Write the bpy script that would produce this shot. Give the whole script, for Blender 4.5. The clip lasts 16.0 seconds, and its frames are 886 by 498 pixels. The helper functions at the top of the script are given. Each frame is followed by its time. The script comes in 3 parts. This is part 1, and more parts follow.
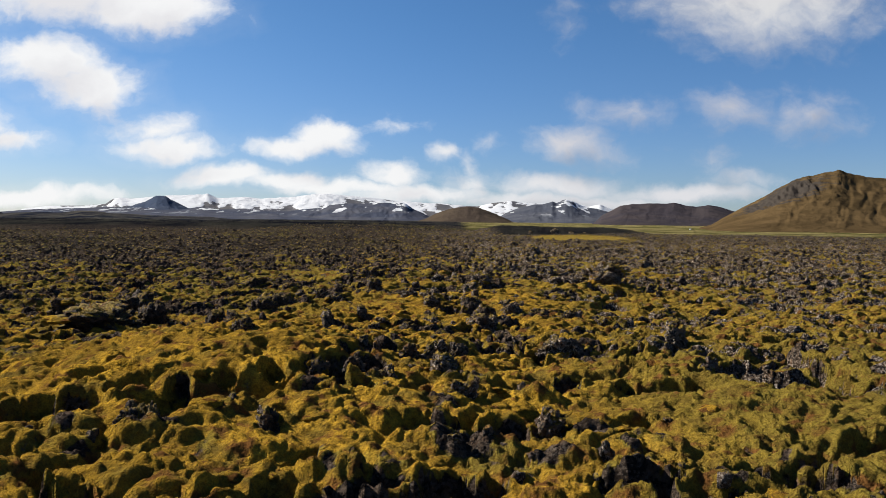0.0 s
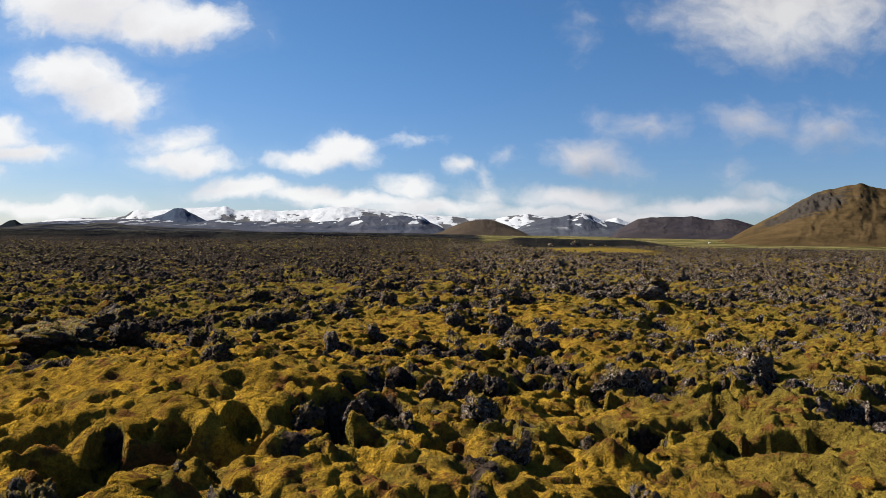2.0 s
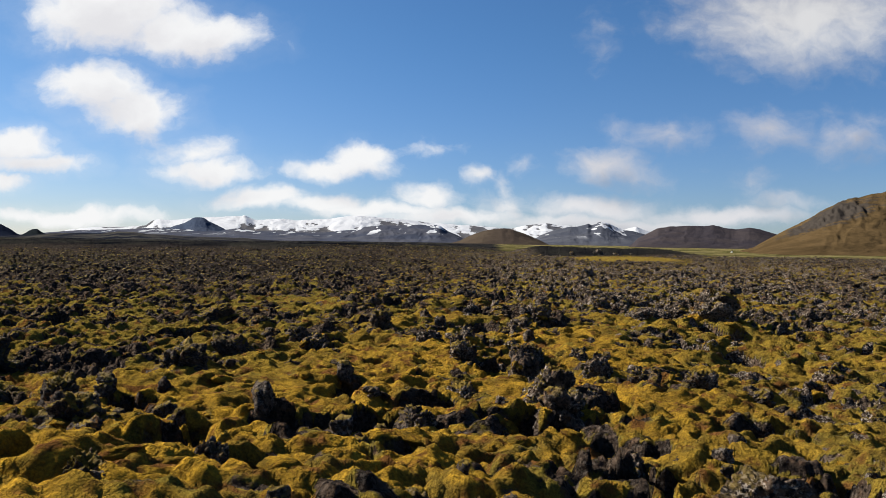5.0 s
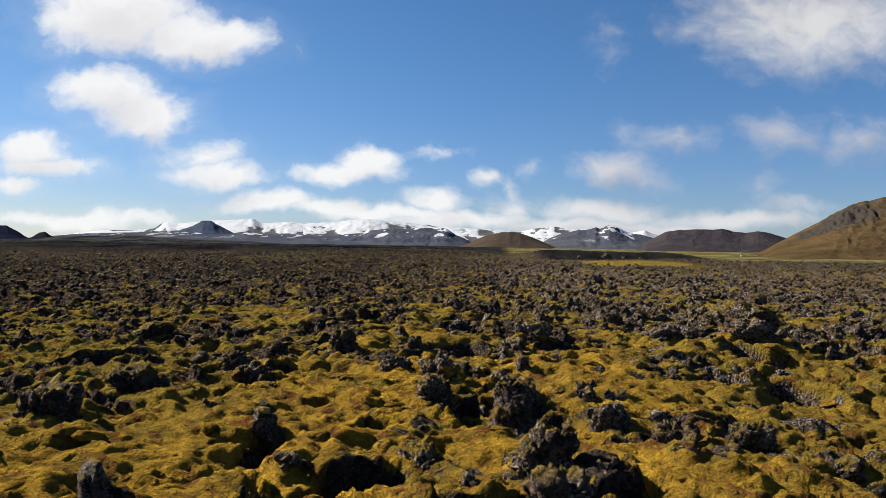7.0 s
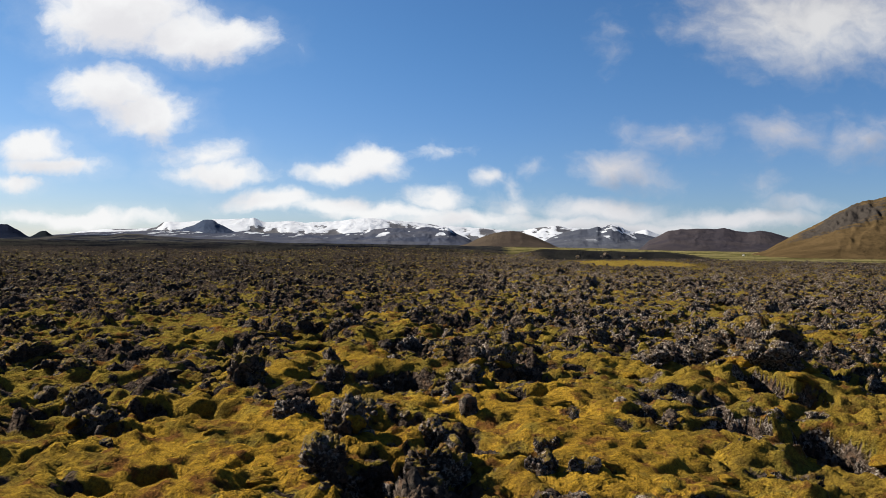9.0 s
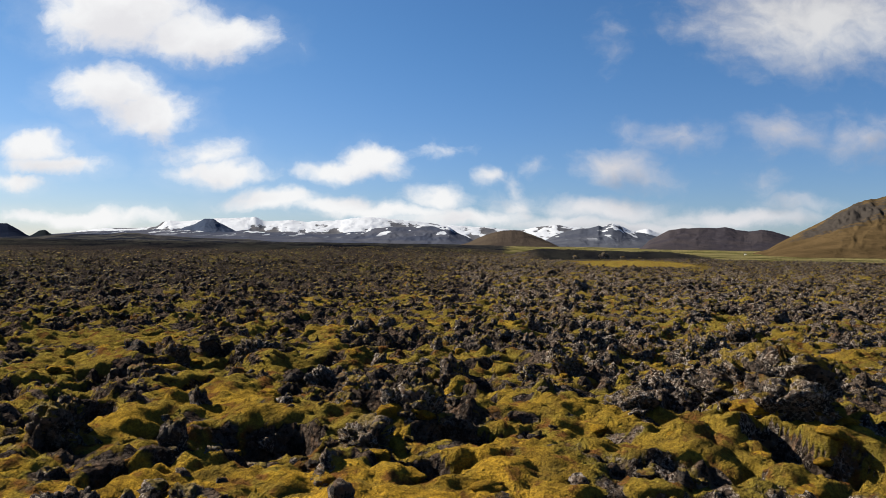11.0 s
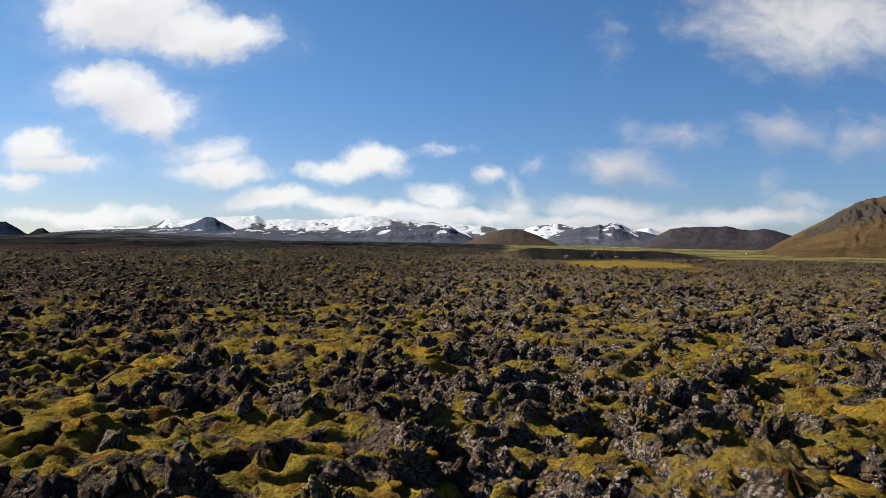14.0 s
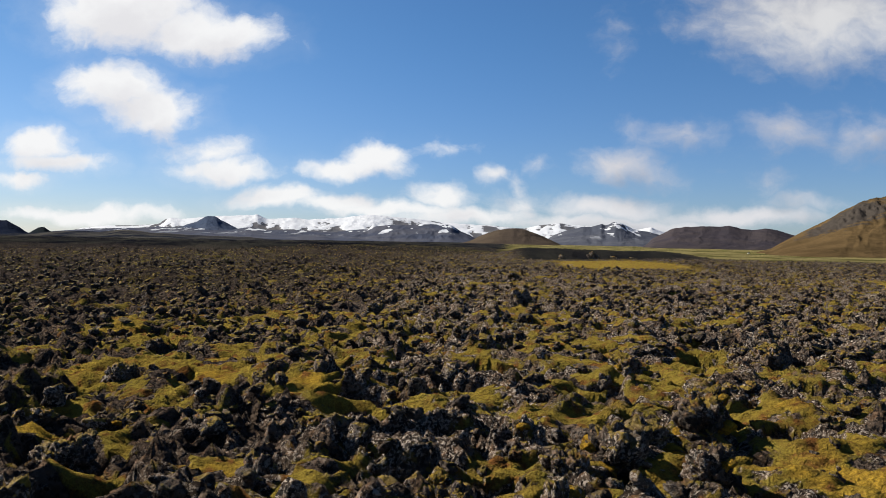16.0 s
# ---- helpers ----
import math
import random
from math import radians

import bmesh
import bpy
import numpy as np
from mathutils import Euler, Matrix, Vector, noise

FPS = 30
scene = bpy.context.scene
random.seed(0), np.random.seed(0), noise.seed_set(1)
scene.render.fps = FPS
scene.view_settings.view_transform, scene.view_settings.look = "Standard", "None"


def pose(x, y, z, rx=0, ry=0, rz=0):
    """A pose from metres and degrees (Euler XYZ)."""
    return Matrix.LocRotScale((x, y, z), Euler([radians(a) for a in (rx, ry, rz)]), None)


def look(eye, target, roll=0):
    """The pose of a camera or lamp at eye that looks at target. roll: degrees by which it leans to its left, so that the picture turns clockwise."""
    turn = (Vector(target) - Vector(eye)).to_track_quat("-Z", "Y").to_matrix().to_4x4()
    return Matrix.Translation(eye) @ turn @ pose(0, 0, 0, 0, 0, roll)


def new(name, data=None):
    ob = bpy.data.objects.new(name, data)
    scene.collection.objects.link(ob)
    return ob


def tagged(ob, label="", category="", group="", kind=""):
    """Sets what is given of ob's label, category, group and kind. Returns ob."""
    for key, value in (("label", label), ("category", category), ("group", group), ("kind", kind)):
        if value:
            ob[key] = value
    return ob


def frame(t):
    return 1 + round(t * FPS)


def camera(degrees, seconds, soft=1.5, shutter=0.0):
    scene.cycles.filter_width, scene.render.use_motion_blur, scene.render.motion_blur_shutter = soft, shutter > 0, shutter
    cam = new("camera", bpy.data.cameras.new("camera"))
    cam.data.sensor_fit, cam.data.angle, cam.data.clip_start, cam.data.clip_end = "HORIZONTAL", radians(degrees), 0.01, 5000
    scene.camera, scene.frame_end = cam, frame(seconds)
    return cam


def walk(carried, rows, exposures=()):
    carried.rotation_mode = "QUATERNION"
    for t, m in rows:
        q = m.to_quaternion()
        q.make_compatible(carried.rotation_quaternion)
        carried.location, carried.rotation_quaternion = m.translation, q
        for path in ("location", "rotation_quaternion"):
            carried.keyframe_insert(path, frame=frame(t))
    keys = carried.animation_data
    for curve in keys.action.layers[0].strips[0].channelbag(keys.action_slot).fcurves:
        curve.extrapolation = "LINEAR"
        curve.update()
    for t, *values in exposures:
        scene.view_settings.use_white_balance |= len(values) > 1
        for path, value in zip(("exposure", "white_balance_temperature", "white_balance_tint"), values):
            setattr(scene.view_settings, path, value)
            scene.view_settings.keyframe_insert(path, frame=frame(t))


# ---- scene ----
cam = camera(62.0, 16.0, soft=0.6)
# seconds, x, y, z, yaw, pitch, roll
ROWS = [
    (0.0, 0.295, 2.019, 3.569, -3.509, -2.261, -0.501),
    (0.5, 0.242, 2.901, 3.509, -3.178, -1.991, -0.572),
    (1.0, 0.223, 3.800, 3.443, -2.943, -1.775, -0.620),
    (1.5, 0.216, 4.735, 3.373, -2.676, -1.547, -0.645),
    (2.0, 0.230, 5.751, 3.311, -2.265, -1.266, -0.646),
    (2.5, 0.255, 6.853, 3.265, -1.702, -0.970, -0.633),
    (3.0, 0.315, 7.974, 3.205, -1.321, -0.799, -0.615),
    (3.5, 0.411, 9.108, 3.139, -1.186, -0.745, -0.619),
    (4.0, 0.540, 10.227, 3.089, -1.143, -0.709, -0.642),
    (6.5, 1.436, 15.460, 3.070, -0.324, -0.340, -0.707),
    (7.0, 1.691, 16.489, 3.089, -0.267, -0.313, -0.724),
    (7.5, 1.984, 17.513, 3.093, -0.219, -0.318, -0.737),
    (8.0, 2.311, 18.548, 3.102, -0.186, -0.331, -0.749),
    (8.5, 2.680, 19.599, 3.111, -0.143, -0.368, -0.761),
    (9.0, 3.088, 20.662, 3.143, -0.125, -0.379, -0.766),
    (11.5, 5.080, 25.940, 3.259, -0.024, -0.470, -0.774),
    (12.0, 5.555, 27.021, 3.279, -0.022, -0.487, -0.778),
    (12.5, 6.055, 28.130, 3.301, -0.004, -0.505, -0.791),
    (13.0, 6.563, 29.247, 3.325, 0.012, -0.514, -0.806),
    (13.5, 7.060, 30.323, 3.333, 0.032, -0.529, -0.819),
    (14.0, 7.551, 31.359, 3.332, 0.054, -0.549, -0.822),
    (14.5, 8.047, 32.379, 3.341, 0.085, -0.561, -0.815),
    (15.0, 8.560, 33.377, 3.354, 0.138, -0.575, -0.824),
    (15.5, 9.094, 34.391, 3.357, 0.180, -0.588, -0.849),
    (16.0, 9.641, 35.440, 3.348, 0.228, -0.606, -0.905),
]
walk(cam, [(t, pose(x, y, z, 90 + pitch, roll, yaw)) for t, x, y, z, yaw, pitch, roll in ROWS])

# ---- light ----
SUN_AZ, SUN_EL = 62.0, 33.0          # degrees to the left of +y, degrees up
to_sun = Vector((-math.sin(radians(SUN_AZ)) * math.cos(radians(SUN_EL)), math.cos(radians(SUN_AZ)) * math.cos(radians(SUN_EL)), math.sin(radians(SUN_EL))))
sun = new("sun", bpy.data.lights.new("sun", "SUN"))
sun.data.energy, sun.data.angle, sun.data.color = 5.0, radians(0.53), (1.0, 0.92, 0.80)
sun.matrix_world = look((0, 0, 50), Vector((0, 0, 50)) - to_sun)
scene.view_settings.exposure = 1.26


class Graph:
    """Short wiring of a node tree."""

    def __init__(self, tree):
        self.tree = tree
        tree.nodes.clear()

    def add(self, kind, inputs=()):
        n = self.tree.nodes.new(kind)
        for k, v in dict(inputs).items():
            if isinstance(v, bpy.types.NodeSocket):
                self.tree.links.new(v, n.inputs[k])
            else:
                n.inputs[k].default_value = v
        return n

    def math(self, op, a, b=0.0, c=0.0, clamp=False):
        n = self.add("ShaderNodeMath", {0: a, 1: b, 2: c})
        n.operation, n.use_clamp = op, clamp
        return n.outputs[0]

    def vec(self, op, a, b=(0, 0, 0)):
        n = self.add("ShaderNodeVectorMath", {0: a, 1: b})
        n.operation = op
        return n.outputs["Value" if op == "LENGTH" else 0]

    def ramp(self, v, lo, hi, a=0.0, b=1.0):
        n = self.add("ShaderNodeMapRange", {"Value": v, "From Min": lo, "From Max": hi, "To Min": a, "To Max": b})
        n.interpolation_type = "SMOOTHSTEP"
        return n.outputs[0]

    def knobs(self, p, scale):
        bent = self.vec("ADD", p, self.vec("MULTIPLY", self.noise(p, scale * 0.6, 2.0, 0.5, "Color"), (0.08, 0.08, 0.08)))
        return self.add("ShaderNodeTexVoronoi", {"Vector": bent, "Scale": scale}).outputs["Distance"]

    def attribute(self, name):
        n = self.add("ShaderNodeAttribute")
        n.attribute_name = name
        return n.outputs["Fac"]

    def noise(self, p, scale, detail=4.0, rough=0.55, out="Fac"):
        return self.add("ShaderNodeTexNoise", {"Vector": p, "Scale": scale, "Detail": detail, "Roughness": rough}).outputs[out]

    def mix(self, f, a, b):
        n = self.add("ShaderNodeMix", {"Factor": f})
        n.data_type = "RGBA"
        for k, v in ((6, a), (7, b)):
            if isinstance(v, bpy.types.NodeSocket):
                self.tree.links.new(v, n.inputs[k])
            else:
                n.inputs[k].default_value = (*v, 1)
        return n.outputs[2]


# clouds: direction to the side and up (tangents), half width, half height, thickness
CLOUDS_LEFT = [(-0.445, 0.305, 0.110, 0.055, 1.4), (-0.335, 0.278, 0.110, 0.036, 1.3), (-0.458, 0.203, 0.072, 0.036, 1.4), (-0.405, 0.172, 0.078, 0.034, 1.2),
               (-0.555, 0.124, 0.058, 0.026, 1.3), (-0.530, 0.101, 0.070, 0.016, 1.0), (-0.579, 0.077, 0.046, 0.012, 0.9), (-0.325, 0.114, 0.050, 0.022, 0.7),
               (-0.303, 0.093, 0.072, 0.019, 1.1), (-0.097, 0.109, 0.046, 0.022, 1.3), (-0.125, 0.096, 0.074, 0.016, 1.2), (-0.004, 0.122, 0.034, 0.009, 0.28)]
CLOUDS_LOW = [(0.063, 0.091, 0.024, 0.011, 0.6), (-0.225, 0.058, 0.080, 0.018, 1.1), (-0.150, 0.052, 0.080, 0.014, 1.0), (-0.008, 0.062, 0.046, 0.019, 1.1), (-0.065, 0.043, 0.125, 0.013, 1.0),
              (-0.486, 0.030, 0.150, 0.012, 1.0), (0.226, 0.047, 0.105, 0.020, 1.3), (0.387, 0.039, 0.150, 0.017, 1.3), (0.03, 0.036, 0.13, 0.016, 1.0), (0.25, 0.028, 0.22, 0.016, 1.3), (0.10, 0.052, 0.05, 0.016, 0.6)]
CLOUDS_RIGHT = [(0.118, 0.103, 0.019, 0.013, 0.5), (0.099, 0.073, 0.013, 0.024, 0.5), (0.237, 0.106, 0.062, 0.028, 1.2), (0.275, 0.095, 0.055, 0.016, 0.5), (0.500, 0.312, 0.195, 0.078, 1.4),
                (0.420, 0.290, 0.090, 0.050, 0.9), (0.316, 0.146, 0.066, 0.023, 0.6), (0.462, 0.155, 0.062, 0.032, 0.75), (0.569, 0.149, 0.066, 0.036, 0.75), (0.440, 0.082, 0.028, 0.018, 0.6),
                (0.480, 0.060, 0.060, 0.014, 0.6), (0.222, 0.278, 0.016, 0.026, 0.25)]


def make_world():
    world = bpy.data.worlds.new("sky")
    scene.world = world
    world.use_nodes = True
    g = Graph(world.node_tree)
    sky_node = g.add("ShaderNodeTexSky")
    sky_node.sky_type, sky_node.sun_disc = "NISHITA", False
    sky_node.sun_elevation, sky_node.sun_rotation = radians(SUN_EL), radians(-SUN_AZ)
    sky_node.altitude, sky_node.air_density, sky_node.dust_density, sky_node.ozone_density = 60.0, 1.0, 0.0, 3.0
    sky = sky_node.outputs[0]
    d = g.add("ShaderNodeTexCoord").outputs["Generated"]
    s = g.add("ShaderNodeSeparateXYZ", {0: d})
    depth = g.math("MAXIMUM", g.math("ABSOLUTE", s.outputs[1]), 0.12)
    p = g.add("ShaderNodeCombineXYZ", {0: g.math("DIVIDE", s.outputs[0], depth), 1: g.math("DIVIDE", s.outputs[2], depth)}).outputs[0]
    broad = g.vec("SUBTRACT", g.noise(p, 9.0, 3.0, 0.5, "Color"), (0.5, 0.5, 0.5))
    warp = g.vec("SUBTRACT", g.noise(p, 34.0, 5.0, 0.6, "Color"), (0.5, 0.5, 0.5))
    p = g.vec("ADD", p, g.vec("ADD", g.vec("MULTIPLY", broad, (0.07, 0.045, 0.0)), g.vec("MULTIPLY", warp, (0.022, 0.018, 0.0))))
    fine = g.math("SUBTRACT", g.noise(g.vec("MULTIPLY", p, (1.0, 1.5, 1.0)), 22.0, 6.0, 0.56), 0.5)

    def density(at):
        most = None
        for u, v, a, b, thick in CLOUDS_LEFT + CLOUDS_LOW + CLOUDS_RIGHT:
            r = g.vec("LENGTH", g.vec("MULTIPLY", g.vec("SUBTRACT", at, (u, v, 0)), (0.92 / a, 0.92 / b, 0)))
            r = g.math("MULTIPLY", g.math("SUBTRACT", 1.0, r), thick)
            most = r if most is None else g.math("MAXIMUM", most, r)
        return g.math("ADD", most, g.math("MULTIPLY", fine, 1.35))

    thick = density(p)
    side = g.ramp(s.outputs[0], -0.05, 0.30)
    cover = g.ramp(thick, -0.20, g.math("ADD", 0.74, g.math("MULTIPLY", side, 0.5)))
    shade = g.ramp(g.math("ADD", density(g.vec("ADD", p, (-0.012, 0.030, 0))), g.math("MULTIPLY", g.math("SUBTRACT", g.noise(p, 14.0, 4.0, 0.5), 0.5), 1.5)), -0.15, 1.30)
    colour = g.mix(shade, (1.0, 1.0, 1.0), (0.85, 0.84, 0.86))
    high = g.ramp(s.outputs[2], 0.14, 0.25)
    grey = g.mix(high, g.mix(g.ramp(s.outputs[2], 0.085, 0.045), g.mix(shade, (0.68, 0.67, 0.71), (0.36, 0.37, 0.43)), g.mix(shade, (0.80, 0.80, 0.83), (0.58, 0.59, 0.63))), g.mix(shade, (0.54, 0.55, 0.60), (0.78, 0.78, 0.79)))
    colour = g.mix(side, colour, grey)
    cloud = g.add("ShaderNodeBackground", {"Color": colour, "Strength": 0.392})
    tint = g.mix(g.ramp(s.outputs[2], 0.0, 0.30), (0.55, 0.69, 1.01), (0.49, 0.75, 1.00))
    west = g.ramp(s.outputs[0], 0.10, -0.55)
    tint = g.mix(west, tint, g.vec("MULTIPLY", tint, (1.22, 1.06, 0.96)))
    blue = g.add("ShaderNodeVectorMath", {0: sky, 1: tint})
    blue.operation = "MULTIPLY"
    clear = g.add("ShaderNodeBackground", {"Color": blue.outputs[0], "Strength": 0.0415})
    out = g.add("ShaderNodeMixShader", {0: g.math("MAXIMUM", g.math("MULTIPLY", cover, 0.97), g.math("MULTIPLY", g.ramp(thick, -0.75, 0.25), g.math("MULTIPLY", west, 0.14))), 1: clear.outputs[0], 2: cloud.outputs[0]})
    g.add("ShaderNodeOutputWorld", {0: out.outputs[0]})


make_world()


# ---- materials ----
def material(name):
    m = bpy.data.materials.new(name)
    m.use_nodes = True
    return m, Graph(m.node_tree)


def finish(g, colour, rough, normal=None, spec=0.25):
    ins = {"Base Color": colour, "Roughness": rough, "Specular IOR Level": spec}
    if normal is not None:
        ins["Normal"] = normal
    b = g.add("ShaderNodeBsdfPrincipled", ins)
    g.add("ShaderNodeOutputMaterial", {0: b.outputs[0]})


def rock_colour(g, p, size=1.0, lit_crust=1.0, pale=1.0):
    """Dark grey basalt, rusty in places, with paler crusts of lichen."""
    base = g.mix(g.ramp(g.noise(p, 2.2 * size, 4.0), 0.38, 0.62), (0.050, 0.037, 0.029), (0.165, 0.121, 0.090))
    rust = g.mix(g.ramp(g.noise(p, 5.0 * size, 4.0), 0.52, 0.64), base, (0.180, 0.112, 0.070))
    dark = g.mix(g.ramp(g.noise(p, 9.0 * size, 3.0, 0.6), 0.40, 0.52), (0.024, 0.020, 0.018), rust)
    spots = g.math("MULTIPLY", g.ramp(g.noise(p, 20.0 * size, 5.0, 0.68), 0.51, 0.57), g.ramp(g.noise(p, 1.6 * size, 3.0), 0.40, 0.58, 0.08, lit_crust))
    col = g.mix(spots, dark, (0.42, 0.36, 0.305))
    return g.mix(pale, (0.024, 0.020, 0.019), col)


def moss_colour(g, p, lush=1.0):
    """Woolly moss, yellow-olive where it is deep, greener where thin, with browner patches."""
    a = g.mix(g.ramp(g.noise(p, 0.8, 3.0), 0.38, 0.62), (0.335, 0.200, 0.026), (0.530, 0.314, 0.034))
    a = g.mix(lush, (0.240, 0.190, 0.036), a)
    b = g.mix(g.ramp(g.noise(p, 1.7, 4.0), 0.48, 0.68), a, (0.215, 0.150, 0.030))
    c = g.mix(g.ramp(g.noise(p, 2.6, 4.0), 0.52, 0.66), b, (0.190, 0.084, 0.026))
    d = g.mix(g.ramp(g.noise(p, 8.0, 4.0, 0.6), 0.36, 0.60), g.mix(0.46, c, (0.08, 0.048, 0.016)), c)
    return g.mix(g.ramp(g.noise(p, 34.0, 4.0, 0.6), 0.38, 0.60), g.mix(0.42, d, (0.06, 0.036, 0.013)), d)


def ground_material():
    m, g = material("lava_field")
    p = g.add("ShaderNodeTexCoord").outputs["Object"]
    cover = g.attribute("moss")
    grass = g.attribute("grass")
    edge = g.math("ADD", cover, g.math("MULTIPLY", g.math("SUBTRACT", g.noise(p, 6.0, 6.0, 0.65), 0.5), 0.7))
    k = g.ramp(edge, 0.40, 0.56)
    # Less lichen in the west also darkens the rock there, as shade in colour.
    col = g.mix(k, rock_colour(g, p, 1.0, g.attribute("lit_crust"), g.math("MULTIPLY_ADD", g.attribute("lit_crust"), 0.5, 0.5)), moss_colour(g, p, g.math("MULTIPLY", g.attribute("lush"), g.ramp(cover, 0.52, 0.82, 0.05, 1.0))))
    # Far lava: the unresolved shade between its blocks is put into a dark colour.
    shaded_lava = g.mix(g.ramp(g.noise(p, 0.9, 6.0, 0.72), 0.42, 0.60), (0.012, 0.011, 0.011), (0.056, 0.047, 0.042))
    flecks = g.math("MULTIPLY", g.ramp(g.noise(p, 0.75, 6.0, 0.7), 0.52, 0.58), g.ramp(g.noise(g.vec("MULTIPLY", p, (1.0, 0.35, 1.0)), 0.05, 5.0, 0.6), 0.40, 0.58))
    shaded_lava = g.mix(flecks, shaded_lava, (0.125, 0.108, 0.026))
    # The old plain's dark bluish colour holds cloud shadow and haze.
    shaded_lava = g.mix(g.attribute("plain"), shaded_lava, g.mix(g.ramp(g.noise(g.vec("MULTIPLY", p, (1.0, 0.4, 1.0)), 0.03, 6.0, 0.65), 0.40, 0.62), (0.007, 0.008, 0.012), (0.034, 0.033, 0.028)))
    col = g.mix(g.attribute("shaded_lava"), col, shaded_lava)
    field = g.mix(g.ramp(g.noise(g.vec("MULTIPLY", p, (1.0, 0.5, 1.0)), 0.02, 5.0), 0.4, 0.6), (0.070, 0.066, 0.022), (0.175, 0.148, 0.066))
    col = g.mix(g.ramp(g.math("ADD", grass, g.math("MULTIPLY", g.math("SUBTRACT", g.noise(p, 0.05, 6.0, 0.6), 0.5), 0.8)), 0.42, 0.58), col, field)
    wool = g.math("ADD", g.math("MULTIPLY", g.noise(p, 8.0, 5.0, 0.66), 0.95), g.math("MULTIPLY", g.noise(p, 34.0, 4.0, 0.65), 0.36))
    knobs = g.math("ADD", g.math("MULTIPLY", g.knobs(p, 11.0), -1.1), g.math("MULTIPLY", g.noise(p, 15.0, 6.0, 0.75), 1.3))
    h = g.math("ADD", g.math("MULTIPLY", k, wool), g.math("MULTIPLY", g.math("SUBTRACT", 1.0, k), knobs))
    h = g.math("ADD", h, g.math("MULTIPLY", g.math("MULTIPLY", g.attribute("shaded_lava"), g.noise(p, 1.4, 6.0, 0.72)), 5.0))
    bump = g.add("ShaderNodeBump", {"Strength": 1.0, "Distance": 0.30, "Height": h}).outputs[0]
    finish(g, col, 0.92, bump, 0.0)
    return m


def rock_material(name, lit_crust):
    m, g = material(name)
    p = g.add("ShaderNodeNewGeometry").outputs["Position"]
    side = g.ramp(g.add("ShaderNodeSeparateXYZ", {0: p}).outputs[0], -8.0, 5.0, 0.2, 1.0)      # lichen and paleness rise to the east, standing for sunlit sides
    up = g.add("ShaderNodeSeparateXYZ", {0: g.add("ShaderNodeNewGeometry").outputs["Normal"]}).outputs[2]
    k = g.math("ADD", up, g.math("MULTIPLY", g.math("SUBTRACT", g.noise(p, 3.5, 5.0, 0.6), 0.5), 2.4))
    k = g.math("MULTIPLY", g.ramp(k, 0.56, 0.78), g.ramp(g.noise(p, 0.9, 2.0), 0.36, 0.52))
    col = g.mix(k, rock_colour(g, p, 1.0, g.math("MULTIPLY", side, lit_crust), g.math("MULTIPLY_ADD", side, 0.65 * lit_crust, 0.42)), moss_colour(g, p, 0.35))
    h = g.math("ADD", g.math("MULTIPLY", g.knobs(p, 11.0), -1.1), g.math("MULTIPLY", g.noise(p, 15.0, 6.0, 0.75), 1.3))
    bump = g.add("ShaderNodeBump", {"Strength": 1.0, "Distance": 0.26, "Height": h}).outputs[0]
    finish(g, col, 0.9, bump, 0.12)
    return m


def moss_material():
    m, g = material("moss")
    p0 = g.add("ShaderNodeTexCoord").outputs["Object"]
    rnd = g.add("ShaderNodeObjectInfo").outputs["Random"]
    p = g.vec("ADD", p0, g.add("ShaderNodeCombineXYZ", {0: g.math("MULTIPLY", rnd, 53.0), 2: g.math("MULTIPLY", rnd, 17.0)}).outputs[0])
    h = g.math("ADD", g.noise(p, 14.0, 8.0, 0.68), g.math("MULTIPLY", g.noise(p, 70.0, 4.0, 0.7), 0.25))
    bump = g.add("ShaderNodeBump", {"Strength": 1.0, "Distance": 0.14, "Height": h}).outputs[0]
    finish(g, moss_colour(g, p), 0.95, bump, 0.0)
    return m


def hill_material(name, low, high, snow_from, snow_to, scale, scree=(0.055, 0.054, 0.058), patch=0.0, streak=None):
    """Bare hillside: grassy foot, darker scree above, snow past a height (metres) where the mesh's own snow value allows."""
    m, g = material(name)
    p = g.add("ShaderNodeTexCoord").outputs["Object"]
    z = g.add("ShaderNodeSeparateXYZ", {0: p}).outputs[2]
    gully = g.attribute("gully")
    n1 = g.math("SUBTRACT", g.noise(p, scale, 7.0, 0.62), 0.5)
    n2 = g.math("SUBTRACT", g.noise(g.vec("MULTIPLY", p, (1.0, 1.0, 3.0)), scale * 4.0, 6.0, 0.65), 0.5)
    col = g.mix(g.ramp(n1, -0.12, 0.14), low, high)
    crag = g.attribute("crag")
    col = g.mix(g.ramp(g.math("ADD", g.math("ADD", g.math("MULTIPLY", n2, 1.6), g.math("MULTIPLY", gully, 0.25)), crag), 0.45, 0.70), col, scree)
    k = g.math("ADD", z, g.math("MULTIPLY", n1, (snow_to - snow_from) * 2.2))
    k = g.math("ADD", k, g.math("MULTIPLY", n2, (snow_to - snow_from) * 2.6))
    k = g.math("ADD", k, g.math("MULTIPLY", g.math("SUBTRACT", gully, 0.5), (snow_to - snow_from) * patch))
    k = g.ramp(k, snow_from + 0.42 * (snow_to - snow_from), snow_from + 0.58 * (snow_to - snow_from))
    if streak:
        lines = g.noise(g.vec("MULTIPLY", p, (1.0, 0.25, 0.45)), scale * 3.0, 3.0, 0.5)
        k = g.math("MAXIMUM", k, g.math("MULTIPLY", g.ramp(lines, 0.585, 0.605), g.ramp(z, streak[0], streak[1])))
    col = g.mix(k, col, (0.44, 0.46, 0.49))
    bump = g.add("ShaderNodeBump", {"Strength": 0.7, "Distance": 0.12 / scale, "Height": g.math("ADD", n1, g.math("MULTIPLY", n2, 0.5))}).outputs[0]
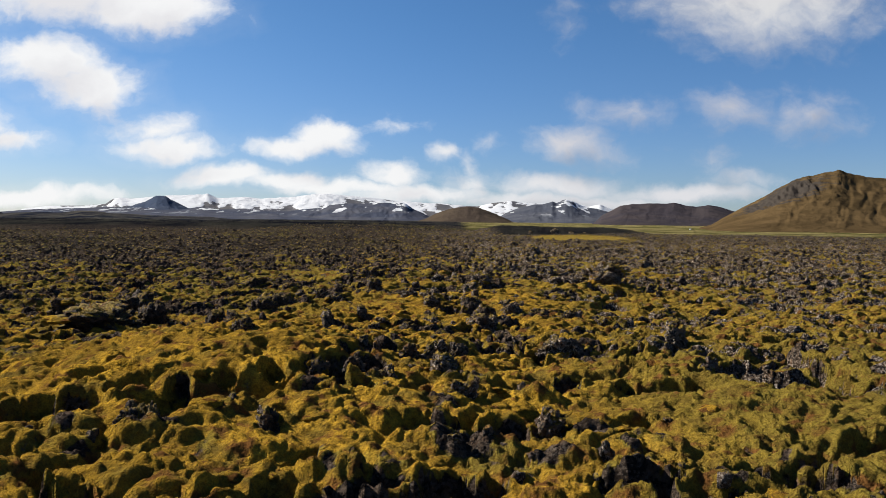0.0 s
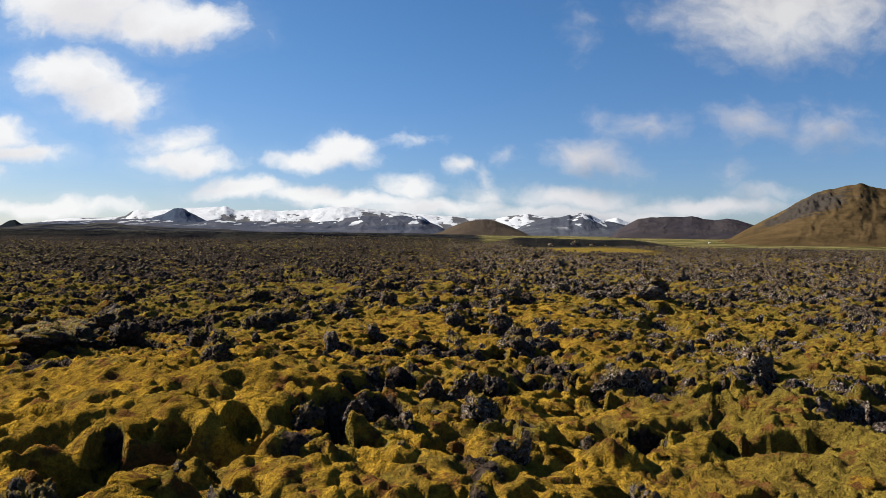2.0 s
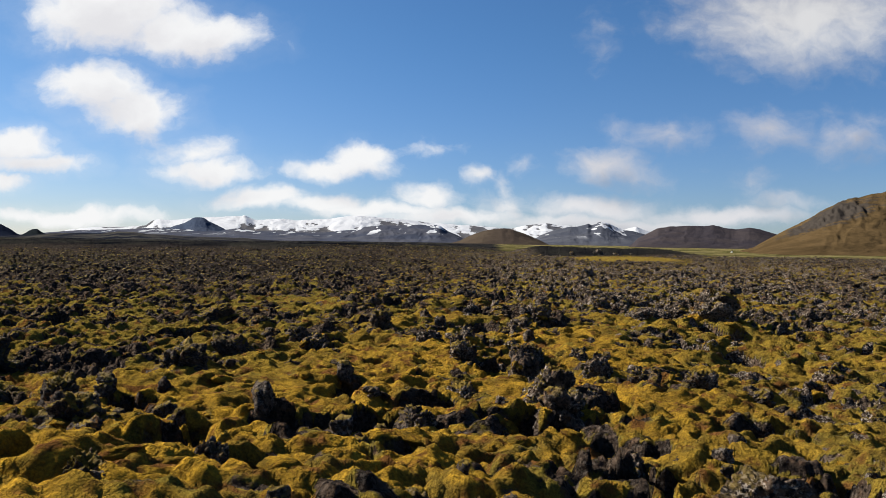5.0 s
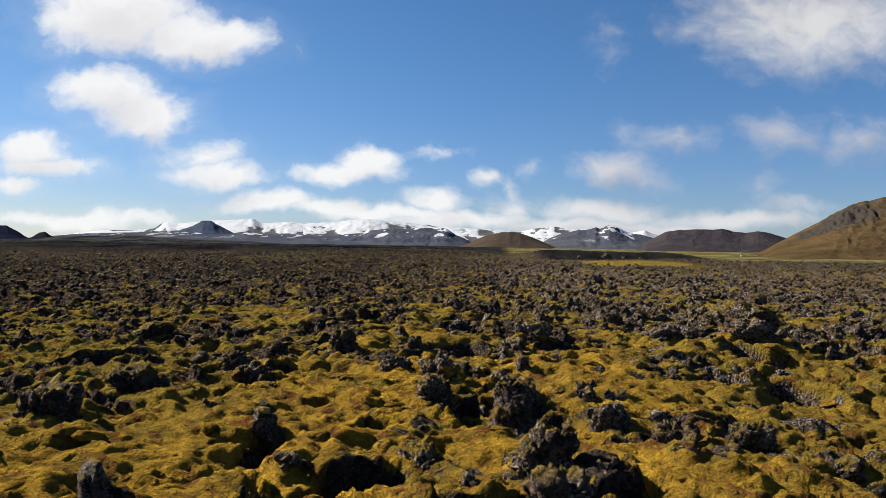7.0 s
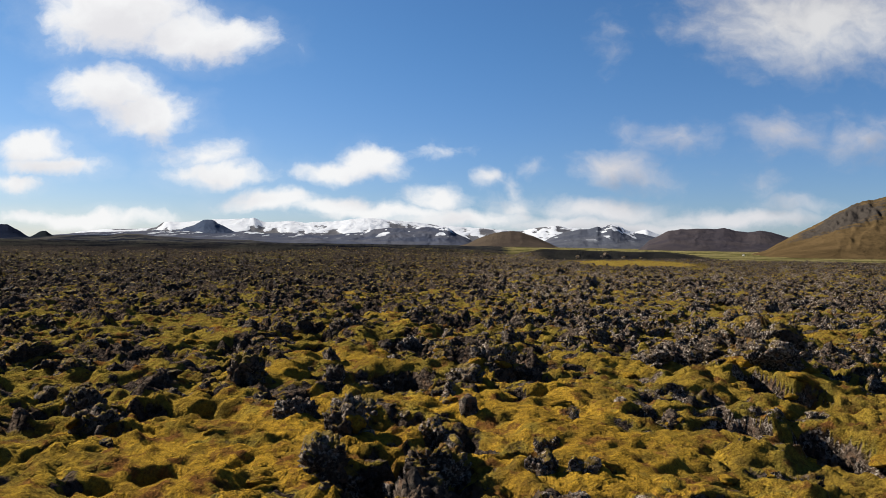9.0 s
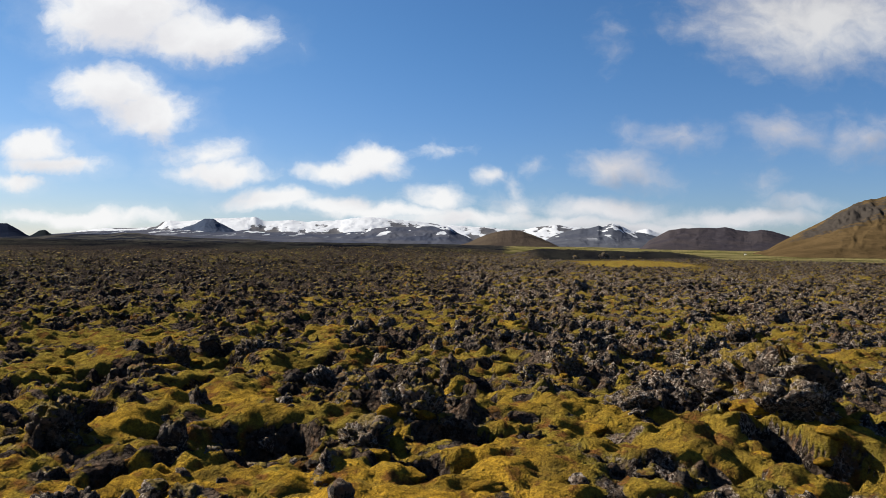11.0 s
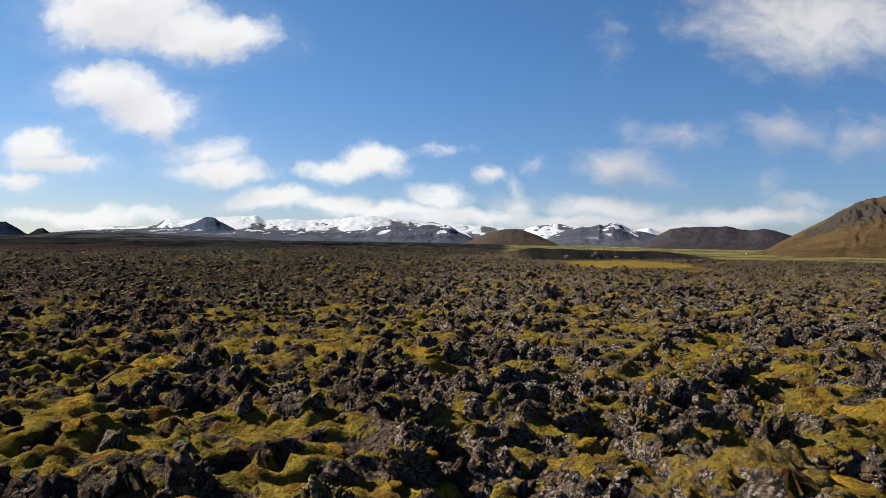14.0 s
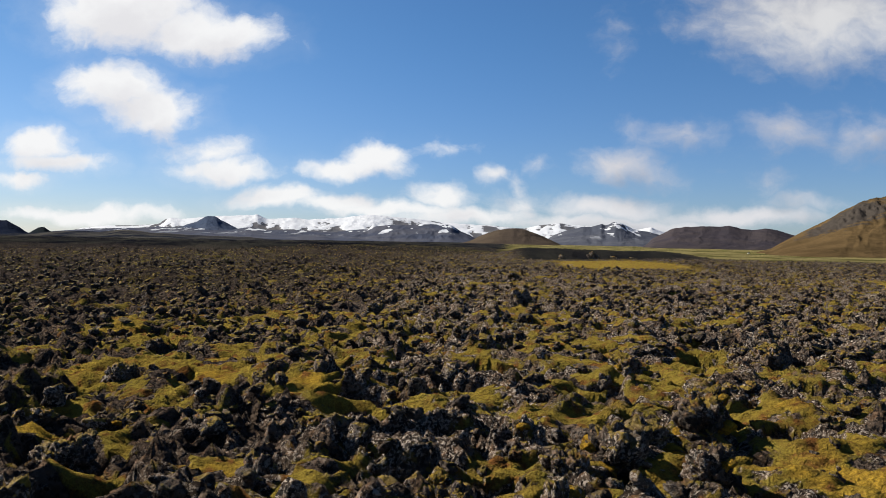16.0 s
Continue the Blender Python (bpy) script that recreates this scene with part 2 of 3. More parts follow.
    finish(g, col, 0.95, bump, 0.0)
    return m


# ---- noise on arrays ----
def hash01(ix, iy, seed):
    h = (ix.astype(np.int64) * 374761393 + iy.astype(np.int64) * 668265263 + seed * 1442695041) & 0xFFFFFFFF
    h = ((h ^ (h >> 13)) * 1274126177) & 0xFFFFFFFF
    h = ((h ^ (h >> 15)) * 2246822519) & 0xFFFFFFFF
    return (h ^ (h >> 16)) / 4294967295.0


def smooth(lo, hi, v):
    t = np.clip((v - lo) / (hi - lo), 0, 1)
    return t * t * (3 - 2 * t)


def value_noise(x, y, seed):
    ix, iy = np.floor(x), np.floor(y)
    fx, fy = x - ix, y - iy
    fx, fy = fx * fx * (3 - 2 * fx), fy * fy * (3 - 2 * fy)
    a, b = hash01(ix, iy, seed), hash01(ix + 1, iy, seed)
    c, d = hash01(ix, iy + 1, seed), hash01(ix + 1, iy + 1, seed)
    return (a + (b - a) * fx) * (1 - fy) + (c + (d - c) * fx) * fy


def fbm(x, y, seed, octaves=4, gain=0.5):
    total, amp, norm = 0.0, 1.0, 0.0
    for k in range(octaves):
        total, norm = total + amp * value_noise(x, y, seed + 17 * k), norm + amp
        x, y, amp = 1.97 * x + 3.1, 1.97 * y + 7.7, amp * gain
    return total / norm


def cells(x, y, seed):
    """Distance to the nearest scattered point, to the next, and a value of the nearest's own."""
    ix, iy = np.floor(x), np.floor(y)
    f1, f2, own = np.full(x.shape, 9.0), np.full(x.shape, 9.0), np.zeros(x.shape)
    for dx in (-1, 0, 1):
        for dy in (-1, 0, 1):
            cx, cy = ix + dx, iy + dy
            d = np.hypot(cx + hash01(cx, cy, seed) - x, cy + hash01(cx, cy, seed + 5) - y)
            near = d < f1
            f2 = np.where(near, f1, np.minimum(f2, d))
            own = np.where(near, hash01(cx, cy, seed + 9), own)
            f1 = np.where(near, d, f1)
    return f1, f2, own


# ---- the lava field's ground ----
# smooth swells of moss: x, y, radius
SWELLS_A = [(-1.6, 12.2, 0.67), (-0.8, 12.9, 0.80), (-2.5, 13.0, 0.41), (0.09, 13.5, 0.44), (5.4, 13.9, 0.63), (-1.5, 13.9, 0.46), (1.9, 13.9, 0.39),
            (0.51, 14.1, 0.32), (6.5, 14.5, 1.75), (-4.5, 14.9, 0.51), (-2.5, 15.7, 0.63), (-3.4, 16.1, 1.60), (7.1, 16.2, 0.66), (0.3, 16.8, 0.34),
            (-4.6, 17.1, 1.57), (-1.9, 17.2, 0.81), (2.3, 17.3, 0.38), (3.9, 17.4, 0.54), (-1.0, 17.7, 0.46), (-6.3, 18.4, 1.89), (6.5, 18.5, 0.48),
            (2.3, 18.6, 0.32), (1.6, 22.4, 0.42), (4.9, 25.2, 0.52), (5.1, 25.7, 0.35), (-2.4, 26.3, 1.36), (4.7, 26.9, 0.36), (-4.9, 26.9, 0.96),
            (2.3, 26.9, 0.74), (-0.15, 27.7, 0.52)]
SWELLS_B = [(-2.6, 27.8, 1.33), (-1.6, 28.5, 0.78), (-0.32, 30.2, 0.99), (0.26, 30.4, 0.69), (0.86, 30.5, 0.68), (9.5, 30.5, 0.65), (7.4, 31.3, 0.40),
            (5.9, 31.3, 1.53), (4.2, 32.0, 0.48), (4.9, 32.4, 0.93), (0.5, 32.4, 1.24), (5.2, 32.8, 1.03), (4.1, 33.1, 0.51), (3.3, 33.4, 0.64),
            (5.5, 33.7, 1.06), (8.2, 34.9, 0.64), (3.6, 34.9, 0.32), (11.1, 35.5, 0.51), (-0.4, 36.1, 0.72), (7.6, 36.5, 0.61), (1.5, 36.6, 0.75),
            (6.0, 36.7, 0.26), (6.8, 37.1, 0.51), (0.7, 37.8, 0.84), (4.8, 38.1, 0.23), (0.26, 39.2, 0.38), (7.4, 39.5, 0.29), (9.6, 40.6, 0.57),
            (12.4, 40.7, 0.43), (5.2, 41.0, 0.25)]
SWELLS_C = [(-1.3, 41.1, 0.40), (-3.0, 41.5, 0.48), (11.2, 41.9, 0.48), (9.7, 42.0, 0.28), (-4.0, 42.3, 1.60), (2.0, 42.6, 0.30), (6.9, 44.6, 0.41),
            (9.7, 44.9, 0.22), (12.9, 45.0, 0.66), (14.7, 45.4, 0.79), (10.5, 45.6, 0.19), (15.7, 45.7, 1.05), (3.9, 45.8, 0.32), (-4.5, 46.0, 2.26),
            (0.8, 48.5, 0.76), (16.1, 48.9, 0.47), (6.9, 50.6, 0.54), (4.5, 51.9, 0.38), (1.7, 52.4, 0.60), (13.7, 53.5, 0.39), (4.2, 53.9, 0.49),
            (14.0, 54.0, 0.43), (21.4, 56.1, 0.47), (-1.1, 59.4, 0.89), (-1.5, 60.7, 0.68), (-2.0, 61.8, 0.77)]
# dark hollows between them: x, y, radius
HOLLOWS_A = [(0.3, 12.9, 0.29), (1.9, 13.1, 0.52), (-1.5, 13.5, 0.22), (-4.8, 13.8, 0.54), (3.6, 14.2, 0.24), (-3.3, 14.4, 0.33), (-2.6, 14.7, 0.25),
             (-0.3, 15.1, 0.39), (-1.9, 15.2, 0.35), (0.63, 15.4, 0.29), (5.8, 16.1, 0.43), (4.9, 16.3, 0.29), (-0.7, 16.3, 0.53), (-0.2, 16.5, 0.41),
             (-5.1, 16.5, 0.25), (1.5, 17.0, 0.31), (-0.52, 17.4, 0.48), (5.6, 18.3, 0.41), (-0.1, 18.3, 0.63), (4.0, 18.6, 0.53), (5.8, 19.2, 0.37),
             (-0.97, 20.2, 0.52), (-2.2, 21.3, 0.23), (0.37, 21.6, 0.29), (3.9, 22.3, 0.31), (-0.13, 23.7, 0.51), (-7.4, 24.4, 0.36), (0.49, 25.8, 0.35),
             (-3.0, 26.0, 0.20), (-0.9, 27.3, 0.27)]
HOLLOWS_B = [(0.67, 28.2, 0.30), (6.7, 28.6, 0.41), (2.4, 28.9, 0.31), (-0.4, 29.8, 0.35), (5.4, 30.1, 0.24), (-2.3, 31.0, 0.43), (9.4, 32.3, 1.05),
             (-0.96, 33.0, 0.31), (0.67, 33.9, 0.39), (9.8, 35.0, 0.62), (3.8, 35.0, 0.34), (3.2, 35.0, 0.34), (1.9, 35.3, 0.35), (5.2, 35.4, 0.37),
             (9.6, 35.8, 0.55), (10.8, 37.2, 0.31), (4.4, 37.4, 0.43), (8.7, 37.5, 0.28), (11.4, 37.9, 0.29), (2.5, 37.9, 0.21), (5.5, 38.3, 0.34),
             (-1.9, 38.4, 0.55), (5.0, 40.1, 0.49), (7.6, 40.8, 0.35), (13.7, 42.1, 0.39), (5.6, 43.5, 0.78), (11.0, 43.5, 0.45), (1.9, 44.0, 0.70),
             (7.5, 44.6, 0.23), (5.0, 44.7, 0.52)]
HOLLOWS_C = [(6.3, 45.4, 0.44), (10.1, 46.4, 0.28), (13.2, 46.5, 0.61), (5.7, 47.2, 0.40), (8.5, 47.8, 0.31), (14.7, 48.2, 0.32)]


def swell(x, y):
    s = np.zeros(x.shape)
    for cx, cy, r in SWELLS_A + SWELLS_B + SWELLS_C:
        r = r * (1.4 if cy < 33 else 1.1)
        s = np.maximum(s, np.exp(-(((x - cx) / r) ** 2 + ((y - cy) / r) ** 2) ** 1.4))
    return s


def hollow(x, y):
    s = np.zeros(x.shape)
    for cx, cy, r in HOLLOWS_A + HOLLOWS_B + HOLLOWS_C:
        s = np.maximum(s, min(1.0, 0.25 + r / 0.75) * np.exp(-(((x - cx) / (0.85 * r)) ** 2 + ((y - cy) / r) ** 2) ** 1.8))
    return s


def moss_cover(x, y):
    """How far moss has taken the lava, 0 to 1."""
    region = np.interp(y, (12, 24, 34, 42, 52, 80, 200), (0.90, 0.83, 0.72, 0.63, 0.555, 0.50, 0.46))
    region = region + 0.16 * np.exp(-((x + 3) / 4) ** 2 - ((y - 19) / 6) ** 2)
    region = region - 0.07 * smooth(1, -4, x) * smooth(24, 28, y) + 0.06 * smooth(2, -4, x) * smooth(34, 40, y) * smooth(60, 50, y)
    wide, close = fbm(x / 2.6, y / 2.6, 41, 3, 0.5), fbm(x / 0.80, y / 0.70, 43, 3, 0.55)
    c = region + 0.8 * turf_patch(x, y) + 0.65 * (wide - 0.5) + 1.05 * (close - 0.5) + 0.5 * swell(x, y)
    turf = 0.5 * smooth(200, 300, y) * smooth(0.45, 0.6, fbm(x / 60, y / 25, 77)) * smooth(-40, 60, x)
    turf = turf - 0.35 * smooth(150, 260, y) * smooth(20, -60, x)
    return np.clip(c + turf, 0, 1.2)


def grass_cover(x, y):
    a = np.clip(x / np.maximum(y, 1), -0.8, 0.7)
    plain_field = smooth(190, 240, y - 130 * (0.5 - a)) * smooth(0.03, 0.16, a) * 1.1
    return plain_field


def old_plain(x, y):
    """The smoother old lava plain past the edge of the young flow."""
    a = np.clip(x / np.maximum(y, 1), -0.8, 0.7)
    edge = np.interp(a, (-0.6, -0.2, -0.08, 0.05, 0.2), (175, 200, 330, 480, 620)) + 26 * (fbm(x / 22, y / 22, 95, 3) - 0.5)
    return smooth(-8, 12, y - edge)


def lava_bank(x, y):
    return smooth(158, 168, y) * smooth(205, 190, y) * smooth(17, 26, x) * smooth(70, 52, x)


def turf_patch(x, y):
    return np.exp(-((x - 34.5 - 0.1 * (y - 143)) / 9) ** 4 - ((y - 143) / 19) ** 4)


def land(x, y):
    """The lie of the land without its lumps."""
    a = x / np.maximum(y, 60)
    far = smooth(110, 650, y)
    z = far * (-6.0 * smooth(-0.05, 0.40, a) + 0.2 * smooth(-0.02, -0.45, a))
    z = z + 0.12 + 0.90 * np.exp(-((x + 3.2) / 3.8) ** 2 - ((y - 17.5) / 4.5) ** 2) - 0.60 * np.exp(-((x - 10.5) / 4) ** 2 - ((y - 29.5) / 5) ** 2)
    z = z + 0.35 * np.exp(-((x - 6) / 6) ** 2 - ((y - 40) / 6) ** 2)
    z = z + 0.5 * (fbm(x / 9, y / 9, 3, 3) - 0.5) + far * 3.4 * (fbm(x / 130, y / 90, 8, 4) - 0.55)
    # low ridges of old lava out on the plain
    old = 1 - 2 * np.abs(fbm(x / 26, y / 40, 91, 3, 0.55) - 0.5)
    z = z + 1.5 * smooth(150, 260, y) * smooth(1300, 700, y) * smooth(0.06, -0.12, a) * np.clip(old - 0.55, 0, 1) / 0.45
    # a low lava front with turf in front of it
    front = np.exp(-((y - 182 - 6 * np.sin(x / 14)) / 16) ** 2) * smooth(16, 27, x) * smooth(66, 50, x)
    return z + 2.2 * front + 0.7 * np.exp(-((x - 36) / 12) ** 2 - ((y - 145) / 12) ** 2)


def lumps(x, y):
    """Height of moss hummocks and lava blocks over the land, and the moss on them."""
    wx, wy = x + 0.45 * (fbm(x / 0.9, y / 0.9, 21, 3) - 0.5), y + 0.45 * (fbm(x / 0.9, y / 0.9, 22, 3) - 0.5)
    c = moss_cover(x, y)
    soft = np.clip(swell(x, y), 0, 1)
    tame = (1 - smooth(0.05, 0.35, grass_cover(x, y))) * (1 - 0.8 * smooth(0.2, 0.6, turf_patch(x, y))) * (1 - 0.75 * np.maximum(old_plain(x, y), lava_bank(x, y)))
    grain = fbm(wx / 0.30, wy / 0.30, 36, 3, 0.55) - 0.5
    # cushions: round domes with clefts between them
    f1, f2, own = cells(wx / 0.78, wy / 0.60, 31)
    hummock = 0.23 * (0.15 + 0.85 * own) * np.sqrt(np.clip(1 - (f1 / 0.80) ** 2, 0, 1)) * (0.55 + 0.45 * smooth(0.0, 0.22, f2 - f1))
    g1, g2, own2 = cells(wx / 0.36, wy / 0.30, 32)
    hummock = hummock + 0.13 * own2 * np.sqrt(np.clip(1 - (g1 / 0.78) ** 2, 0, 1)) * (0.6 + 0.4 * smooth(0.0, 0.2, g2 - g1))
    hummock = hummock * (1 - 0.8 * soft) * np.interp(y, (31, 38), (1.0, 0.75)) + 0.14 * soft + 0.20 * grain + 0.10 * (fbm(x / 0.11, y / 0.11, 35, 2, 0.6) - 0.5) + 0.30 * (fbm(x / 0.9, y / 0.7, 39, 2) - 0.5)
    # clinker: blocks, knobs on blocks, and heaps of both
    b1, b2, own3 = cells(wx / 0.42, wy / 0.38, 33)
    block = 0.28 * own3 ** 1.5 * np.sqrt(np.clip(1 - (b1 / 0.80) ** 2, 0, 1)) * smooth(0.0, 0.16, b2 - b1 + 0.03)
    k1, k2, own4 = cells(wx / 0.20, wy / 0.19, 34)
    m1, m2, own5 = cells(wx / 0.115, wy / 0.105, 38)
    block = block + 0.22 * own4 * np.sqrt(np.clip(1 - (k1 / 0.78) ** 2, 0, 1)) + 0.11 * own5 * np.sqrt(np.clip(1 - (m1 / 0.8) ** 2, 0, 1))
    block = block + 0.22 * (fbm(wx / 0.15, wy / 0.15, 37, 2, 0.6) - 0.5)
    heap = 1 - 2 * np.abs(fbm(x / 2.1, y / 1.7, 71, 3, 0.55) - 0.5)
    heap = (heap - 0.62) * 0.9 + 0.5 * (fbm(x / 1.3, y / 1.0, 73, 2) - 0.5)
    block = block + 0.30 * heap
    wilder = 0.95 + 0.2 * smooth(60, 120, y)
    rocky = smooth(0.60, 0.42, c)
    pit = 0.75 * smooth(0.585, 0.70, fbm(x / 1.1, y / 0.70, 51, 3)) * (1 - soft) * np.interp(y, (31, 38), (1.0, 0.65))
    pit = np.maximum(pit, smooth(0.2, 0.95, hollow(x + 0.5 * (wx - x), y + 0.5 * (wy - y)) + 0.5 * (fbm(x / 0.5, y / 0.5, 52, 2) - 0.5)))
    h = hummock * (1 - rocky) + (block - 0.10) * wilder * rocky + np.interp(y, (24, 44, 90, 180), (0.0, 0.42, 0.42, 0.2)) * heap - 1.15 * pit
    bare = smooth(0.66, 0.86, fbm(wx / 0.45, wy / 0.45, 61, 3) + 0.22 * own)
    moss = c - 0.5 * pit - 0.5 * bare
    return h * tame, moss


def ground_height(x, y):
    x, y = np.atleast_1d(np.asarray(x, float)), np.atleast_1d(np.asarray(y, float))
    return land(x, y) + lumps(x, y)[0]


def stretch(step, flat, growth, reach):
    """Even steps out to flat, then steps that grow, out to reach."""
    v = [i * step for i in range(int(flat / step) + 1)]
    while v[-1] < reach:
        step *= growth
        v.append(v[-1] + step)
    return np.array(v)


def grid_mesh(name, x, y, z, **attributes):
    rows, cols = x.shape
    me = bpy.data.meshes.new(name)
    me.vertices.add(rows * cols)
    me.vertices.foreach_set("co", np.stack([x, y, z], -1).astype(np.float32).ravel())
    i = np.arange(rows * cols).reshape(rows, cols)
    quads = np.stack([i[:-1, :-1], i[:-1, 1:], i[1:, 1:], i[1:, :-1]], -1).reshape(-1, 4).astype(np.int32)
    me.loops.add(quads.size)
    me.loops.foreach_set("vertex_index", quads.ravel())
    me.polygons.add(len(quads))
    me.polygons.foreach_set("loop_start", np.arange(0, quads.size, 4, dtype=np.int32))
    me.polygons.foreach_set("use_smooth", np.ones(len(quads), dtype=bool))
    me.update(calc_edges=True)
    for key, value in attributes.items():
        me.attributes.new(key, "FLOAT", "POINT").data.foreach_set("value", value.astype(np.float32).ravel())
    return me


def build_ground():
    fan = np.linspace(-1, 1, 640)
    near = np.arange(10.0, 46.0, 0.058)
    ahead = near[-1] + np.cumsum(0.058 * 1.010 ** np.arange(1, 345))
    last = ahead[-1] + np.cumsum((ahead[-1] - ahead[-2]) * 1.042 ** np.arange(1, 112))
    along = np.concatenate([10.0 - stretch(0.12, 12.0, 1.15, 400)[:0:-1], near, ahead, last])
    middle = np.interp(along, (10, 20, 40, 50, 90, 200), (0.0, 0.8, 4.5, 9.0, 9.0, 0.0))[:, None]
    half = np.interp(along, (0, 10, 4600), (7.5, 7.5, 3000))[:, None]
    skirt = half + (4300 - half) * np.expm1(9 * np.linspace(0, 1, 56))[None, 1:] / np.expm1(9)
    x = middle + np.concatenate([-skirt[:, ::-1], half * fan[None, :], skirt], 1)
    y = np.repeat(along[:, None], x.shape[1], 1)
    h, moss = lumps(x, y)
    z = land(x, y) + h
    slope = np.hypot(np.gradient(z, axis=1) / np.gradient(x, axis=1), np.gradient(z, axis=0) / np.gradient(y, axis=0))
    moss = moss - 0.40 * smooth(1.9, 3.4, slope) * smooth(60, 40, y)
    turf = turf_patch(x, y)
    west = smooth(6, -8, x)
    # This shade-dark colour takes over with distance, and sooner in the west.
    shaded_lava = np.maximum(np.maximum(smooth(150, 260, y), 0.55 * smooth(60, 150, y)), 0.60 * smooth(48, 85, y) * west) * (1 - smooth(0.25, 0.6, turf))
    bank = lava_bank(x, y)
    shaded_lava = np.maximum(shaded_lava, bank)
    lush = (1 - 0.75 * smooth(2, 6, x) * smooth(26, 18, y)) * (1 - 0.45 * smooth(5, 8, x) * smooth(42, 34, y))
    lush = lush * (1 - 0.7 * turf) * (1 - 0.6 * smooth(1, -4, x) * smooth(24, 30, y))
    lush = lush * (1 - 0.85 * smooth(30, 43, y) * (1 - 0.55 * swell(x, y)) * (1 - 0.2 * turf))
    me = grid_mesh("ground", x, y, z, moss=moss, grass=grass_cover(x, y), shaded_lava=shaded_lava, plain=np.maximum(old_plain(x, y), bank), lush=lush, lit_crust=0.25 + 0.75 * smooth(4, 9, x))
    me.materials.append(ground_material())
    tagged(new("ground", me), "rough lava field overgrown with yellow-green woolly moss", "ground", kind="structure")


build_ground()


# ---- hills and mountains ----
EYE_X, EYE_Y = 6.06, 28.1


def mountain(name, label, crest, away, depth, mat, rough=0.10, foot=-8.0, gullies=60.0, seed=1, bulge=1.0, steps=(220, 32), crag=None):
    """A hill from its crest line: side and rise per metre of distance, standing away metres off, depth deep."""
    us = np.linspace(crest[0][0], crest[-1][0], steps[0])
    line = np.interp(us, [c[0] for c in crest], [c[1] for c in crest])
    kernel = np.hanning(5) / np.hanning(5).sum()
    line = np.convolve(np.pad(line, 2, mode="edge"), kernel, "valid")
    s = np.linspace(0, 2, 2 * steps[1])
    u, t = np.meshgrid(us, s)
    yy = away + depth * (t - 1)
    top = line[None, :] * away - foot
    f = np.where(t < 1, t, 2 - t)
    shape = np.where(f < 1, f ** bulge, 1.0)
    g = np.abs(fbm(u * gullies + 1.2 * fbm(u * gullies, t * 3, seed + 3, 3), t * 2.2 + 5, seed, 4, 0.55) - 0.5) * 2
    bumps = fbm(u * gullies * 1.5, t * 14, seed + 30, 4, 0.55) - 0.5
    z = foot + top * (shape - rough * 4 * f * (1 - f) * g + rough * 0.9 * f * (1 - f) * bumps) + top * 0.05 * (fbm(u * gullies * 3, t * 5, seed + 60, 3) - 0.5) * f
    bare = np.zeros(u.shape)
    if crag:
        bare = 0.9 * np.exp(-((u - crag[0]) / crag[1]) ** 2 - ((t - crag[2]) / crag[3]) ** 2)
        z = z + 0.24 * top * bare * (fbm(u * 90, t * 9 + u * 60, seed + 90, 4, 0.6) - 0.5)
    me = grid_mesh(name, EYE_X + u * yy, EYE_Y + yy, z + 3.3 * f, gully=1 - g, crag=bare)
    me.materials.append(mat)
    return tagged(new(name, me), label, "mountain")


# Distance haze is put into the blue base colours of the far hills.
hazy_slate = hill_material("hazy_slate_hill", (0.034, 0.046, 0.074), (0.050, 0.061, 0.087), 900, 1000, 0.006)
mountain("snowy_mountain_range", "long snow-covered mountain plateau with dark rock bands", [
    (-0.60, -0.004), (-0.532, 0.0012), (-0.492, 0.0106), (-0.458, 0.0145), (-0.417, 0.0150), (-0.388, 0.0178), (-0.379, 0.0248), (-0.371, 0.0264), (-0.358, 0.0251),
    (-0.335, 0.0269), (-0.303, 0.0297), (-0.277, 0.0312), (-0.260, 0.0314), (-0.257, 0.0338), (-0.252, 0.0312), (-0.243, 0.0267), (-0.205, 0.0288), (-0.188, 0.0267), (-0.139, 0.0297),
    (-0.124, 0.0322), (-0.098, 0.0341), (-0.065, 0.0315), (-0.034, 0.0289), (-0.004, 0.0255), (0.058, 0.0225), (0.091, 0.0199), (0.106, 0.0193), (0.129, 0.0243), (0.155, 0.0269),
    (0.186, 0.0235), (0.242, 0.0243), (0.262, 0.0200), (0.278, 0.0235), (0.285, 0.0203), (0.299, 0.0159), (0.319, 0.0078), (0.36, -0.002)],
    4000, 700, hill_material("snowfield", (0.075, 0.077, 0.088), (0.10, 0.098, 0.10), 78, 138, 0.007, patch=3.2), gullies=40, seed=11, rough=0.13, steps=(420, 60))
# Foothill rock, its blue raised to carry the haze.
mountain("foothill", "dark haze-blue foothills with a flat top and snow streaks", [
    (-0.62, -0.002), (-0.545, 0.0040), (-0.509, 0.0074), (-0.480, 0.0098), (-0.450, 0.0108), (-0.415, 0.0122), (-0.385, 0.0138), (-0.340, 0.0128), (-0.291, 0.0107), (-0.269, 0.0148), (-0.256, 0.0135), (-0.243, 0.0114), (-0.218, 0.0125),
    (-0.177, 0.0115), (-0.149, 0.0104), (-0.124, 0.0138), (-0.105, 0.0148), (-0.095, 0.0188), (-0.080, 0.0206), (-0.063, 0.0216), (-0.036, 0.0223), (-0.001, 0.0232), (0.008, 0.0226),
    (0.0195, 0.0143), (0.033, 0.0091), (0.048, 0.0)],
    3200, 700, hill_material("foothill_hazy_slate", (0.040, 0.047, 0.068), (0.062, 0.065, 0.080), 120, 160, 0.007, patch=2.2, streak=(15, 45)), gullies=38, seed=12, rough=0.16, steps=(420, 60))
